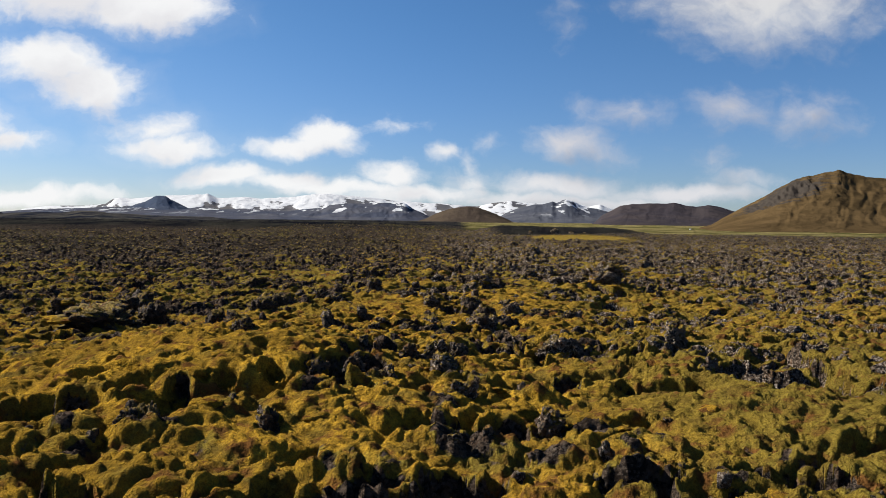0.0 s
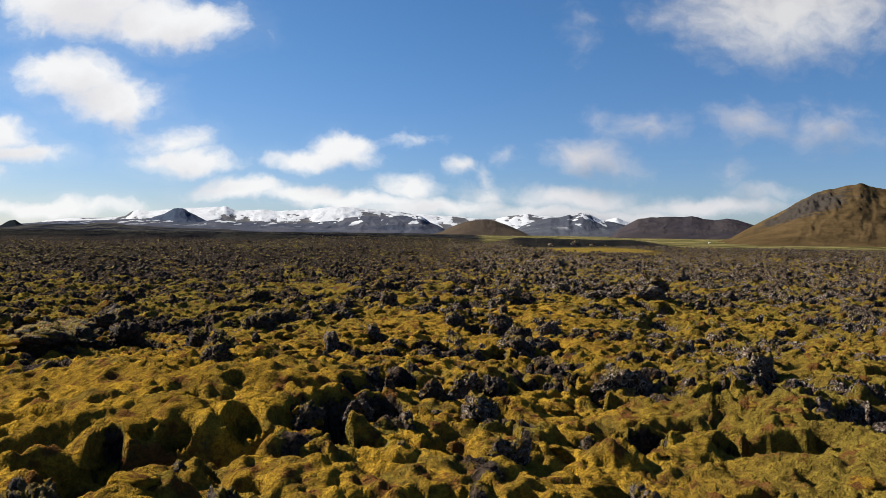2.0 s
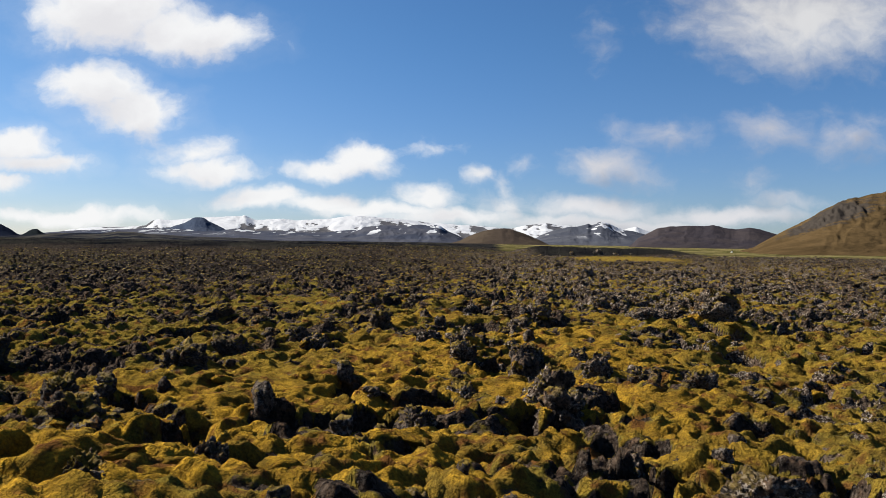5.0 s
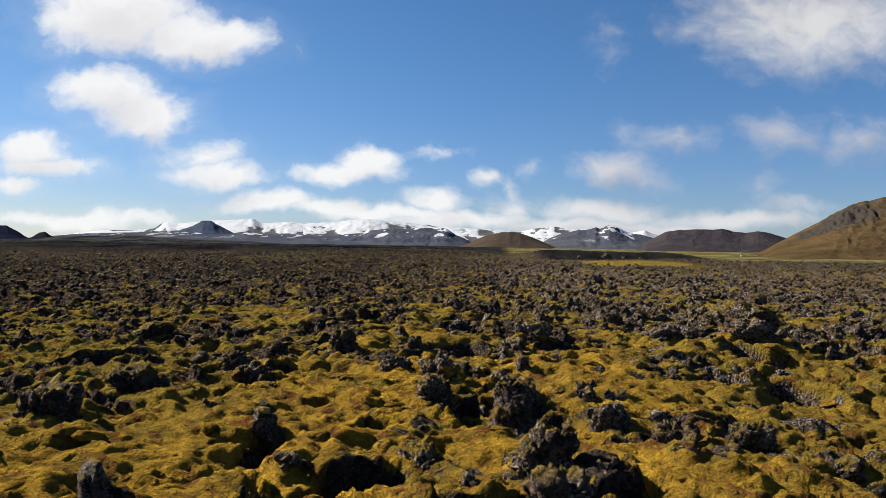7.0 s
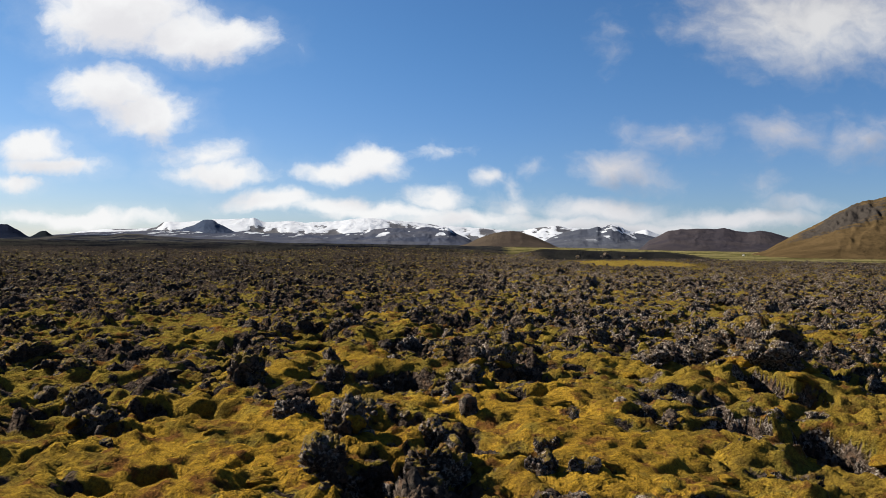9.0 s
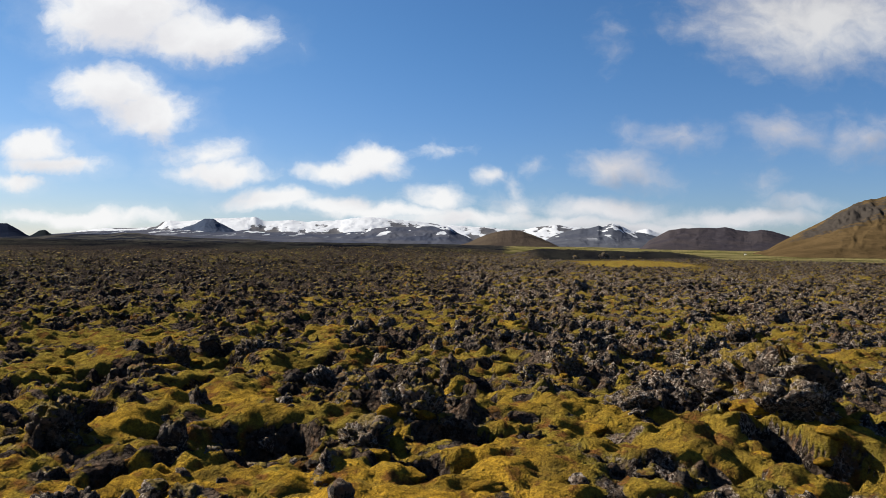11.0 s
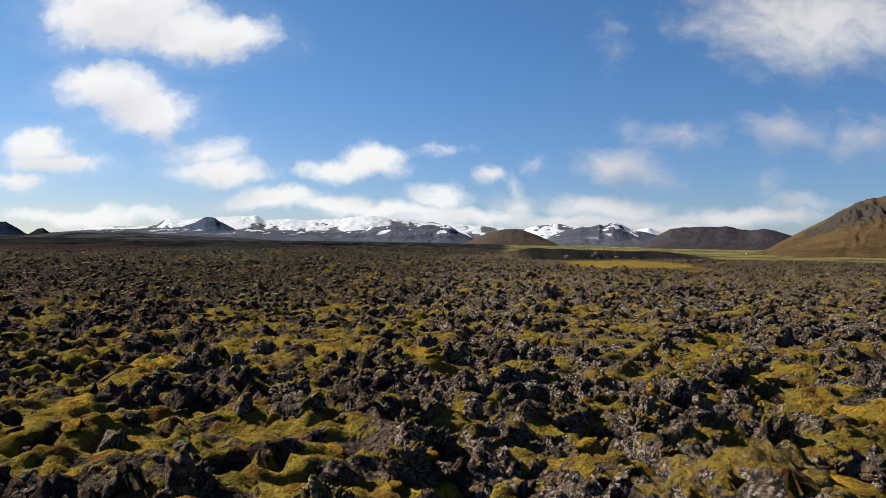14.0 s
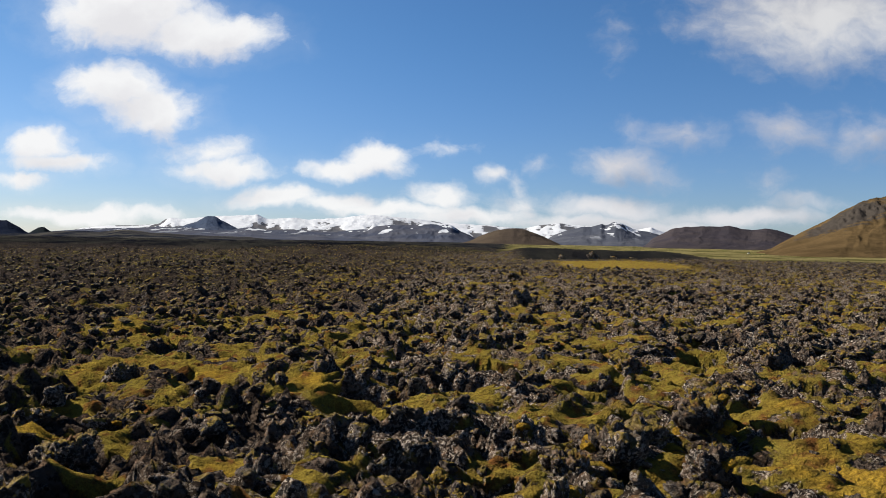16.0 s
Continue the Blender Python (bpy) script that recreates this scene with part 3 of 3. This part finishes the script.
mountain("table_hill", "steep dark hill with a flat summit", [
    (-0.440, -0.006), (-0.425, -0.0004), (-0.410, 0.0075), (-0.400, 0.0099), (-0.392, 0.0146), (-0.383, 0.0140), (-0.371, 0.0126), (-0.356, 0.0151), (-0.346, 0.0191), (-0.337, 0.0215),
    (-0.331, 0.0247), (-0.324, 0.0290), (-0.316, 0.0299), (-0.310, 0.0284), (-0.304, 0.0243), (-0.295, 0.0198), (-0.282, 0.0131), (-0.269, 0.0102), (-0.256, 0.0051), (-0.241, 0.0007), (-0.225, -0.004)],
    3500, 500, hazy_slate, gullies=60, seed=13, rough=0.10, bulge=0.75)
# Grey peak, again with haze in its bluish rock colours.
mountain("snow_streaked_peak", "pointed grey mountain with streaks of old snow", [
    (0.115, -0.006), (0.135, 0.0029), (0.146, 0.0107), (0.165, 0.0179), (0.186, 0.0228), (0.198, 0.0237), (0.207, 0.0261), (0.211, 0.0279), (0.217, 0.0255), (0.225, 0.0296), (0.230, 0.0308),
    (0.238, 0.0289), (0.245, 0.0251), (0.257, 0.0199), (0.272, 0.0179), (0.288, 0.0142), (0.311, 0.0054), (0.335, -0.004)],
    3000, 600, hill_material("peak_hazy_slate", (0.045, 0.051, 0.068), (0.066, 0.070, 0.084), 84, 120, 0.007, patch=1.5, streak=(15, 50)), gullies=34, seed=14, rough=0.12)
mountain("rounded_hill", "low rounded brown hill with grassy foot", [
    (0.000, -0.008), (0.012, -0.0050), (0.035, 0.0015), (0.044, 0.0062), (0.058, 0.0125), (0.073, 0.0166), (0.092, 0.0192), (0.108, 0.0178), (0.127, 0.0112), (0.146, 0.0031), (0.158, -0.0029), (0.170, -0.008)],
    2000, 350, hill_material("brown_hill", (0.042, 0.033, 0.027), (0.060, 0.047, 0.034), 900, 1000, 0.008), gullies=50, seed=15, rough=0.06, bulge=0.8)
mountain("dark_ridge", "broad dark brown ridge with a level top", [
    (0.255, -0.010), (0.273, 0.0002), (0.280, 0.0080), (0.292, 0.0143), (0.307, 0.0222), (0.322, 0.0247), (0.349, 0.0262), (0.372, 0.0258), (0.383, 0.0274), (0.399, 0.0235), (0.414, 0.0221),
    (0.433, 0.0245), (0.4485, 0.0219), (0.468, 0.0168), (0.502, 0.0065), (0.54, -0.006)],
    2300, 500, hill_material("dark_hill", (0.030, 0.027, 0.033), (0.041, 0.035, 0.037), 900, 1000, 0.008), gullies=40, seed=16, rough=0.05, bulge=0.8)
# Cloud shadow and haze are put into the next two hills' near-black blue.
mountain("dark_round_hill", "low dark rounded hill at the edge of the plain", [
    (-0.80, -0.003), (-0.72, 0.012), (-0.660, 0.0195), (-0.601, 0.0196), (-0.592, 0.0191), (-0.578, 0.0120), (-0.567, 0.0045), (-0.545, -0.004)],
         1700, 300, hill_material("far_hill", (0.007, 0.010, 0.019), (0.011, 0.014, 0.024), 900, 1000, 0.01), gullies=50, seed=17, rough=0.08)
mountain("scoria_knob", "small dark scoria knob", [
    (-0.58, -0.002), (-0.563, 0.0023), (-0.555, 0.0065), (-0.549, 0.0103), (-0.541, 0.0112), (-0.535, 0.0068), (-0.526, 0.0028), (-0.51, -0.002)],
         1400, 120, hill_material("scoria", (0.007, 0.010, 0.014), (0.011, 0.014, 0.016), 900, 1000, 0.02), gullies=90, seed=18, rough=0.05, steps=(80, 24))
# Cloud shadow darkens this rise through its base colours as well.
mountain("lava_rise", "low dark rise of old lava with dull moss patches", [
    (-0.72, -0.009), (-0.647, -0.0050), (-0.601, 0.0002), (-0.555, 0.0024), (-0.525, 0.0051), (-0.494, 0.0063), (-0.463, 0.0060), (-0.436, 0.0087), (-0.413, 0.0082), (-0.394, 0.0054), (-0.371, 0.0050),
    (-0.341, 0.0031), (-0.295, 0.0022), (-0.264, 0.0019), (-0.233, -0.0008), (-0.172, -0.0022), (-0.11, -0.006)],
    950, 330, hill_material("old_lava", (0.009, 0.011, 0.017), (0.044, 0.042, 0.038), 900, 1000, 0.022, scree=(0.009, 0.010, 0.013)), gullies=34, seed=23, rough=0.25, foot=-5.0, steps=(300, 48), bulge=0.8)
mountain("craggy_hill", "steep brown grassy hill with a dark craggy shoulder", [
    (0.38, -0.022), (0.418, -0.0089), (0.441, -0.0028), (0.4565, 0.0067), (0.472, 0.0153), (0.487, 0.0232), (0.502, 0.0303), (0.517, 0.0389), (0.532, 0.0476), (0.5475, 0.0554), (0.563, 0.0625),
    (0.582, 0.0689), (0.605, 0.0745), (0.625, 0.0772), (0.655, 0.0699), (0.72, 0.064), (0.80, 0.040), (0.92, -0.01)],
    1100, 420, hill_material("brown_slope", (0.048, 0.033, 0.016), (0.074, 0.050, 0.024), 900, 1000, 0.012, scree=(0.036, 0.031, 0.027)), gullies=26, seed=19, rough=0.07, steps=(300, 60), bulge=1.1, crag=(0.545, 0.065, 0.76, 0.20))


# ---- lava rocks ----
def rock_shape(seed, level, tall=1.0):
    """Vertices and faces of a clinkery lava block, about 1 m wide, its foot below 0."""
    bm = bmesh.new()
    bmesh.ops.create_icosphere(bm, subdivisions=level, radius=0.5)
    rng = np.random.RandomState(seed)
    v = np.array([w.co for w in bm.verts])
    faces = np.array([[w.index for w in f.verts] for f in bm.faces])
    bm.free()
    n = v / np.linalg.norm(v, axis=1)[:, None]
    v = 0.5 * np.sign(n) * np.abs(n) ** 0.72
    for k in range(rng.randint(9, 15)):              # broken faces
        d = rng.normal(size=3)
        d /= np.linalg.norm(d)
        cut = rng.uniform(0.28, 0.46)
        over = np.maximum(v @ d - cut, 0)
        v = v - 0.8 * over[:, None] * d
    o = Vector(rng.uniform(0, 50, 3))
    for i in range(len(v)):
        q = Vector(v[i]) + o
        lump = 0.26 * noise.noise(q * 1.9)
        for freq, amp in ((2.7, 0.18), (5.6, 0.13), (13.0, 0.08), (27.0, 0.05)):
            if freq < 2.6 * 2 ** level:
                lump += amp * (min(1.0, 2.2 * abs(noise.noise(q * freq))) ** 0.7 - 0.5)
        v[i] += n[i] * lump
    v = (v - v.mean(0)) / (v.max(0) - v.min(0)) * (1.0, 1.0, 1.0)
    v[:, 2] += 0.72 * tall - v[:, 2].max()
    return v, faces


def soup_mesh(name, v, faces, mat, smooth_shade=False):
    me = bpy.data.meshes.new(name)
    me.vertices.add(len(v))
    me.vertices.foreach_set("co", v.astype(np.float32).ravel())
    me.loops.add(faces.size)
    me.loops.foreach_set("vertex_index", faces.astype(np.int32).ravel())
    me.polygons.add(len(faces))
    me.polygons.foreach_set("loop_start", np.arange(0, faces.size, 3, dtype=np.int32))
    me.polygons.foreach_set("use_smooth", np.full(len(faces), smooth_shade))
    me.update(calc_edges=True)
    me.materials.append(mat)
    return me


def coarse_shape(seed):
    """A far block of few faces, drawn out to a ragged point here and there."""
    rng = np.random.RandomState(seed)
    bm = bmesh.new()
    bmesh.ops.create_icosphere(bm, subdivisions=1, radius=0.5)
    v = np.array([w.co for w in bm.verts]) * rng.uniform(0.45, 1.35, (len(bm.verts), 1)) * (1.0, 1.0, 0.9)
    faces = np.array([[w.index for w in f.verts] for f in bm.faces])
    bm.free()
    return v + (0, 0, 0.08), faces


basalt, bare_basalt = rock_material("basalt", 1.0), rock_material("bare_basalt", 0.42)
# boulders that stand out: x, y, width, height of the top
BOULDERS_A = [(-3.4, 12.9, 0.77, 0.88), (-1.6, 13.0, 0.53, 0.82), (2.7, 13.5, 0.59, 0.62), (-0.86, 13.7, 0.61, 0.57), (1.4, 15.1, 0.25, 0.75), (-1.2, 15.8, 0.34, 1.02), (0.13, 16.0, 0.43, 0.83),
              (2.7, 16.0, 0.34, 0.49), (-0.48, 16.2, 0.44, 0.94), (1.2, 16.5, 0.55, 0.99), (0.6, 17.5, 0.60, 0.98), (-0.6, 17.9, 0.60, 0.85), (-3.0, 18.1, 0.76, 1.48), (1.2, 18.7, 0.51, 0.89),
              (-2.2, 18.9, 0.55, 1.20), (1.7, 19.1, 0.40, 0.73), (2.8, 19.2, 0.48, 0.66), (0.7, 19.8, 0.50, 0.60), (4.3, 20.0, 1.04, 0.73), (-1.5, 20.2, 0.40, 0.95), (7.9, 21.6, 0.64, 0.78),
              (-3.3, 21.8, 0.88, 0.83), (-4.1, 22.6, 1.21, 0.97), (8.5, 23.3, 0.55, 0.73)]
BOULDERS_B = [(0.6, 23.5, 0.60, 0.60), (-5.1, 24.2, 0.51, 0.92), (3.0, 24.5, 0.97, 0.73), (-8.6, 24.6, 2.66, 1.04), (8.6, 25.0, 0.70, 0.25), (-7.3, 25.4, 1.10, 0.95), (-9.4, 25.8, 1.20, 1.00),
              (3.1, 26.1, 0.60, 0.80), (5.0, 26.4, 0.24, 0.39), (7.1, 26.4, 0.74, 0.40), (1.5, 26.5, 0.74, 0.41), (5.2, 27.3, 0.50, 0.55), (-11.0, 27.5, 1.30, 0.90), (6.5, 27.8, 0.69, 0.49),
              (-4.5, 28.1, 1.31, 1.00), (4.5, 28.2, 0.40, 0.67), (-8.8, 28.2, 1.77, 1.08), (2.9, 28.4, 0.61, 0.76), (9.5, 28.9, 0.74, 0.08), (11.8, 29.0, 0.80, 0.10), (3.1, 29.6, 0.74, 0.73),
              (10.3, 29.8, 0.75, 0.15), (4.9, 30.0, 0.40, 0.50), (1.7, 30.0, 0.55, 0.75)]
BOULDERS_C = [(4.4, 30.1, 0.65, 0.55), (-4.1, 30.7, 1.08, 0.77), (8.1, 30.7, 0.60, 0.05), (4.7, 31.1, 0.50, 0.45), (1.7, 31.8, 0.92, 0.92), (3.0, 32.0, 0.60, 0.51), (-2.2, 32.3, 1.19, 0.62),
              (0.85, 32.4, 0.71, 0.69), (1.9, 32.9, 0.75, 0.59), (7.0, 33.0, 0.56, 0.42), (-2.9, 33.0, 0.90, 0.70), (3.4, 33.9, 0.70, 0.70), (3.6, 35.3, 1.07, 0.75), (-0.74, 35.4, 0.34, 1.02),
              (-4.6, 36.2, 1.00, 0.65), (4.1, 36.2, 0.80, 1.15), (3.1, 36.8, 0.60, 0.85), (10.3, 36.9, 1.82, 1.25), (7.8, 37.0, 1.22, 0.90), (4.8, 37.1, 0.41, 0.79), (4.2, 37.2, 0.75, 0.95),
              (10.2, 37.6, 2.37, 1.66), (6.6, 37.9, 0.44, 0.79), (-1.4, 38.0, 0.40, 0.60)]
BOULDERS_D = [(3.2, 38.0, 0.98, 0.86), (-6.6, 38.0, 1.47, 0.75), (6.4, 38.9, 0.40, 0.95), (10.3, 39.0, 0.51, 1.13), (4.9, 39.0, 0.58, 1.16), (2.4, 39.2, 0.50, 0.90), (7.2, 39.8, 0.42, 1.05),
              (11.1, 40.7, 0.45, 0.95), (7.3, 41.1, 0.49, 0.96), (12.9, 41.3, 0.90, 0.55), (-1.5, 41.8, 0.90, 0.90), (0.33, 42.0, 0.84, 0.99), (7.0, 42.1, 0.60, 0.80), (5.4, 42.4, 0.78, 1.12),
              (10.6, 42.6, 0.50, 0.80), (10.8, 43.0, 0.90, 0.95), (12.8, 43.0, 0.60, 0.75), (9.7, 43.1, 0.50, 0.80), (-2.5, 43.7, 0.94, 0.67), (9.6, 44.4, 0.65, 0.59), (7.4, 44.6, 0.55, 0.70),
              (4.8, 44.8, 0.75, 0.80), (13.2, 45.1, 0.35, 0.75), (11.4, 45.2, 0.44, 0.65)]
BOULDERS_E = [(12.0, 45.9, 0.87, 0.86), (13.7, 46.3, 0.41, 0.44), (10.9, 46.6, 0.60, 0.75), (3.4, 46.6, 0.60, 0.75), (12.5, 46.8, 1.83, 0.72), (4.4, 46.9, 0.52, 0.59), (7.5, 47.0, 0.70, 0.57),
              (2.2, 47.1, 0.70, 0.90), (13.9, 47.6, 0.60, 0.95), (14.4, 48.7, 0.60, 0.85), (15.0, 50.1, 1.34, 0.70), (2.7, 51.2, 0.72, 0.65), (5.8, 51.5, 0.73, 0.67), (14.1, 53.3, 0.96, 0.70),
              (18.2, 54.5, 0.87, 0.75), (18.2, 55.0, 1.23, 0.78), (15.5, 56.5, 1.28, 0.58), (6.7, 66.2, 1.30, 0.80), (6.9, 70.0, 1.20, 1.00), (13.3, 70.5, 0.60, 1.20), (14.9, 81.3, 1.80, 0.90),
              (15.1, 96.0, 1.80, 1.00), (35.8, 166.0, 1.70, 2.10), (39.5, 167.0, 1.40, 1.20)]
BOULDERS_F = [(30.5, 168.0, 1.30, 1.30), (43.0, 168.0, 1.10, 1.00), (80.0, 202.0, 1.50, -0.20), (84.5, 204.0, 1.20, -0.30)]


def add_rock(me, x, y, z, width, height, turn, rng, label):
    ob = new("lava_boulder", me)
    ob.matrix_basis = Matrix.LocRotScale((x, y, z), Euler((rng.uniform(-0.15, 0.15), rng.uniform(-0.15, 0.15), turn)), (width, width * rng.uniform(0.75, 1.0), height))
    return tagged(ob, label, "rock", "lava boulders")


def moss_domes(count, seed):
    domes = []
    for k in range(count):
        v, f = rock_shape(seed + k, 3)
        v[:, 2] -= 0.22
        r = np.linalg.norm(v, axis=1)[:, None]
        domes.append(soup_mesh("cushion", v / r * (0.7 * r + 0.14), f, wool, True))
    return domes


wool = moss_material()


def build_boulders():
    rng = random.Random(5)
    tufts = moss_domes(4, 450)
    big = [soup_mesh("boulder", *rock_shape(100 + k, 5), basalt, True) for k in range(9)]
    huge = [soup_mesh("boulder", *rock_shape(150 + k, 5), basalt, True) for k in range(3)]
    for x, y, w, top in BOULDERS_A + BOULDERS_B + BOULDERS_C + BOULDERS_D + BOULDERS_E + BOULDERS_F:
        z = float(land(np.array([x]), np.array([y]))[0]) - 0.15
        h = max(0.35, (top - z) / 0.72)
        w = max(1.1 * w, h / 1.2)
        label = "tall jagged block of dark lava among moss" if h > 1.3 * w else "large dark lava block with lichen crusts and moss" if w > 0.9 else "jagged grey lava block among moss"
        rock = add_rock(rng.choice(huge if w > 0.95 and y < 60 else big), x, y, z, w, h, rng.uniform(0, 6.28), rng, label)
        if rng.random() < 0.55 and y < 60:
            for k in range(rng.choice((1, 1, 2))):
                spot = rng.choice([v.co for v in rock.data.vertices if 0.20 < v.co.z < 0.60])
                tuft = new("moss_patch", rng.choice(tufts))
                tuft.parent = rock
                tuft.matrix_basis = Matrix.LocRotScale(spot * 0.93, Euler((0, 0, rng.uniform(0, 6.28))), Vector((rng.uniform(0.28, 0.5), rng.uniform(0.24, 0.4), rng.uniform(0.14, 0.26))))
                tagged(tuft, "yellow-green moss patch")
    small = [soup_mesh("block", *rock_shape(200 + k, 3), basalt, True) for k in range(10)]
    made = 0
    while made < 225:
        y = rng.uniform(10.5, 52)
        x = np.interp(y, (10, 20, 40, 52), (0.0, 0.8, 4.5, 9.0)) + rng.uniform(-1, 1) * (5 + 0.12 * (y - 10))
        c = float(moss_cover(np.array([x]), np.array([y]))[0])
        if rng.random() < c * 0.9:
            continue
        w = 0.18 + 0.34 * rng.random() ** 2
        z = float(ground_height(x, y)[0])
        add_rock(rng.choice(small), x, y, z - 0.06, w, w * rng.uniform(0.8, 1.35), rng.uniform(0, 6.28), rng, "small jagged lava block with pale lichen specks")
        made += 1


build_boulders()


def build_rubble():
    """The lava blocks that nobody could count, out over the field."""
    rng = np.random.RandomState(9)
    for name, level, count, near, far, lo, hi in (("lava_rubble", 3, 900, 11, 52, 0.12, 0.34), ("middle_lava_rubble", 3, 2400, 34, 58, 0.10, 0.40), ("wide_lava_rubble", 2, 4200, 54, 84, 0.14, 0.44),
                                                  ("outer_lava_rubble", 0, 24000, 56, 125, 0.14, 0.52), ("far_lava_rubble", 0, 8000, 105, 300, 0.28, 0.75)):
        shapes = [rock_shape(300 + k + 20 * level, level) for k in range(12)] if level else [coarse_shape(k) for k in range(24)]
        y = np.sqrt(near ** 2 + (far ** 2 - near ** 2) * rng.uniform(0, 1, count * 5) ** (1.0 if level else 1.15))
        x = np.interp(y, (10, 20, 40, 52, 200), (0.0, 0.8, 4.5, 9.0, 6.0)) + rng.uniform(-1, 1, count * 5) * (5 + (0.66 if near > 30 else 0.5) * (y - 8))
        heaped = fbm(x / 1.9, y / 1.6, 97, 2)                          # blocks lie in heaps, with gaps
        keep = rng.uniform(0.25, 0.85, count * 5) > moss_cover(x, y) + 1.1 * (0.5 - heaped)
        keep &= np.maximum(np.maximum(grass_cover(x, y), turf_patch(x, y)), np.maximum(old_plain(x, y), lava_bank(x, y))) < 0.2
        x, y = x[keep][:count], y[keep][:count]
        z = ground_height(x, y) - 0.05
        vs, fs, base = [], [], 0
        for i in range(len(x)):
            v, f = shapes[i % len(shapes)]
            w = lo + (hi - lo) * rng.uniform() ** 2.1
            turn = np.array(Euler((rng.uniform(-0.4, 0.4), rng.uniform(-0.4, 0.4), rng.uniform(0, 6.28))).to_matrix())
            q = (v * (1.15 * w, w * rng.uniform(0.6, 1.0), w * rng.uniform(0.4, 0.9))) @ turn.T + (x[i], y[i], z[i] + 0.12 * w)
            vs.append(q)
            fs.append(f + base)
            base += len(v)
        me = soup_mesh(name, np.concatenate(vs), np.concatenate(fs), basalt if near < 20 else bare_basalt, level > 1)
        tagged(new(name, me), "countless jagged dark lava blocks across the field", "rubble", kind="stuff")


build_rubble()


# ---- cushions of moss ----
def build_cushions():
    rng = random.Random(8)
    domes = moss_domes(8, 400)
    made = 0
    while made < 240:
        y = rng.uniform(10.5, 50)
        x = float(np.interp(y, (10, 20, 40, 52), (0.0, 0.8, 4.5, 9.0))) + rng.uniform(-1, 1) * (5 + 0.14 * (y - 10))
        if float(moss_cover(np.array([x]), np.array([y]))[0]) < rng.uniform(0.5, 0.75):
            continue
        w = rng.uniform(0.24, 0.55)
        ob = new("moss_cushion", rng.choice(domes))
        ob.matrix_basis = Matrix.LocRotScale((x, y, float(ground_height(x, y)[0]) - 0.10 * w), Euler((rng.uniform(-0.2, 0.2), rng.uniform(-0.2, 0.2), rng.uniform(0, 6.28))),
                                             (w, w * rng.uniform(0.6, 0.95), w * rng.uniform(0.32, 0.5)))
        tagged(ob, "rounded cushion of yellow-green woolly moss on lava", "moss", "moss cushions")
        made += 1


build_cushions()


# ---- a white house under the hill ----
def part(name, bm, mat, parent, label=""):
    me = bpy.data.meshes.new(name)
    bm.to_mesh(me)
    bm.free()
    me.materials.append(mat)
    ob = new(name, me)
    ob.parent = parent
    return tagged(ob, label)


def box(x0, x1, y0, y1, z0, z1):
    bm = bmesh.new()
    bmesh.ops.create_cube(bm, size=1, matrix=Matrix.LocRotScale(((x0 + x1) / 2, (y0 + y1) / 2, (z0 + z1) / 2), None, (x1 - x0, y1 - y0, z1 - z0)))
    return bm


def plain(name, colour, rough=0.8):
    m, g = material(name)
    p = g.add("ShaderNodeTexCoord").outputs["Object"]
    finish(g, g.mix(g.ramp(g.noise(p, 1.5, 5.0), 0.3, 0.7), tuple(0.8 * c for c in colour), colour), rough)
    return m


def build_house(x, y, size):
    z = float(ground_height(x, y)[0])
    house = new("hut")
    house.matrix_basis = pose(x, y, z, 0, 0, 20) @ Matrix.Scale(size, 4)
    tagged(house, "tiny white hut with a dark roof under the hill", "hut")
    part("wall", box(-2.6, 2.6, -2.0, 2.0, -1.0, 3.2), plain("white_wall", (0.8, 0.8, 0.78)), house)
    bm = bmesh.new()
    a = [bm.verts.new((sx, sy, 3.2)) for sx in (-2.8, 2.8) for sy in (-2.2, 2.2)] + [bm.verts.new((sx, 0, 4.9)) for sx in (-2.8, 2.8)]
    for q in ((0, 2, 5, 4), (1, 4, 5, 3), (0, 4, 1), (2, 3, 5), (0, 1, 3, 2)):
        bm.faces.new([a[i] for i in q])
    part("roof", bm, plain("dark_roof", (0.12, 0.11, 0.11)), house, "dark sheet roof")
    dark = plain("dark_glass", (0.05, 0.055, 0.06), 0.2)
    for wx in (-1.5, 1.5):
        part("window", box(wx - 0.45, wx + 0.45, -2.03, -1.99, 1.0, 2.1), dark, house)
    part("door", box(-0.45, 0.45, -2.04, -1.99, -0.2, 2.0), plain("door_paint", (0.2, 0.08, 0.05)), house)


build_house(353.0, 873.0, 0.38)
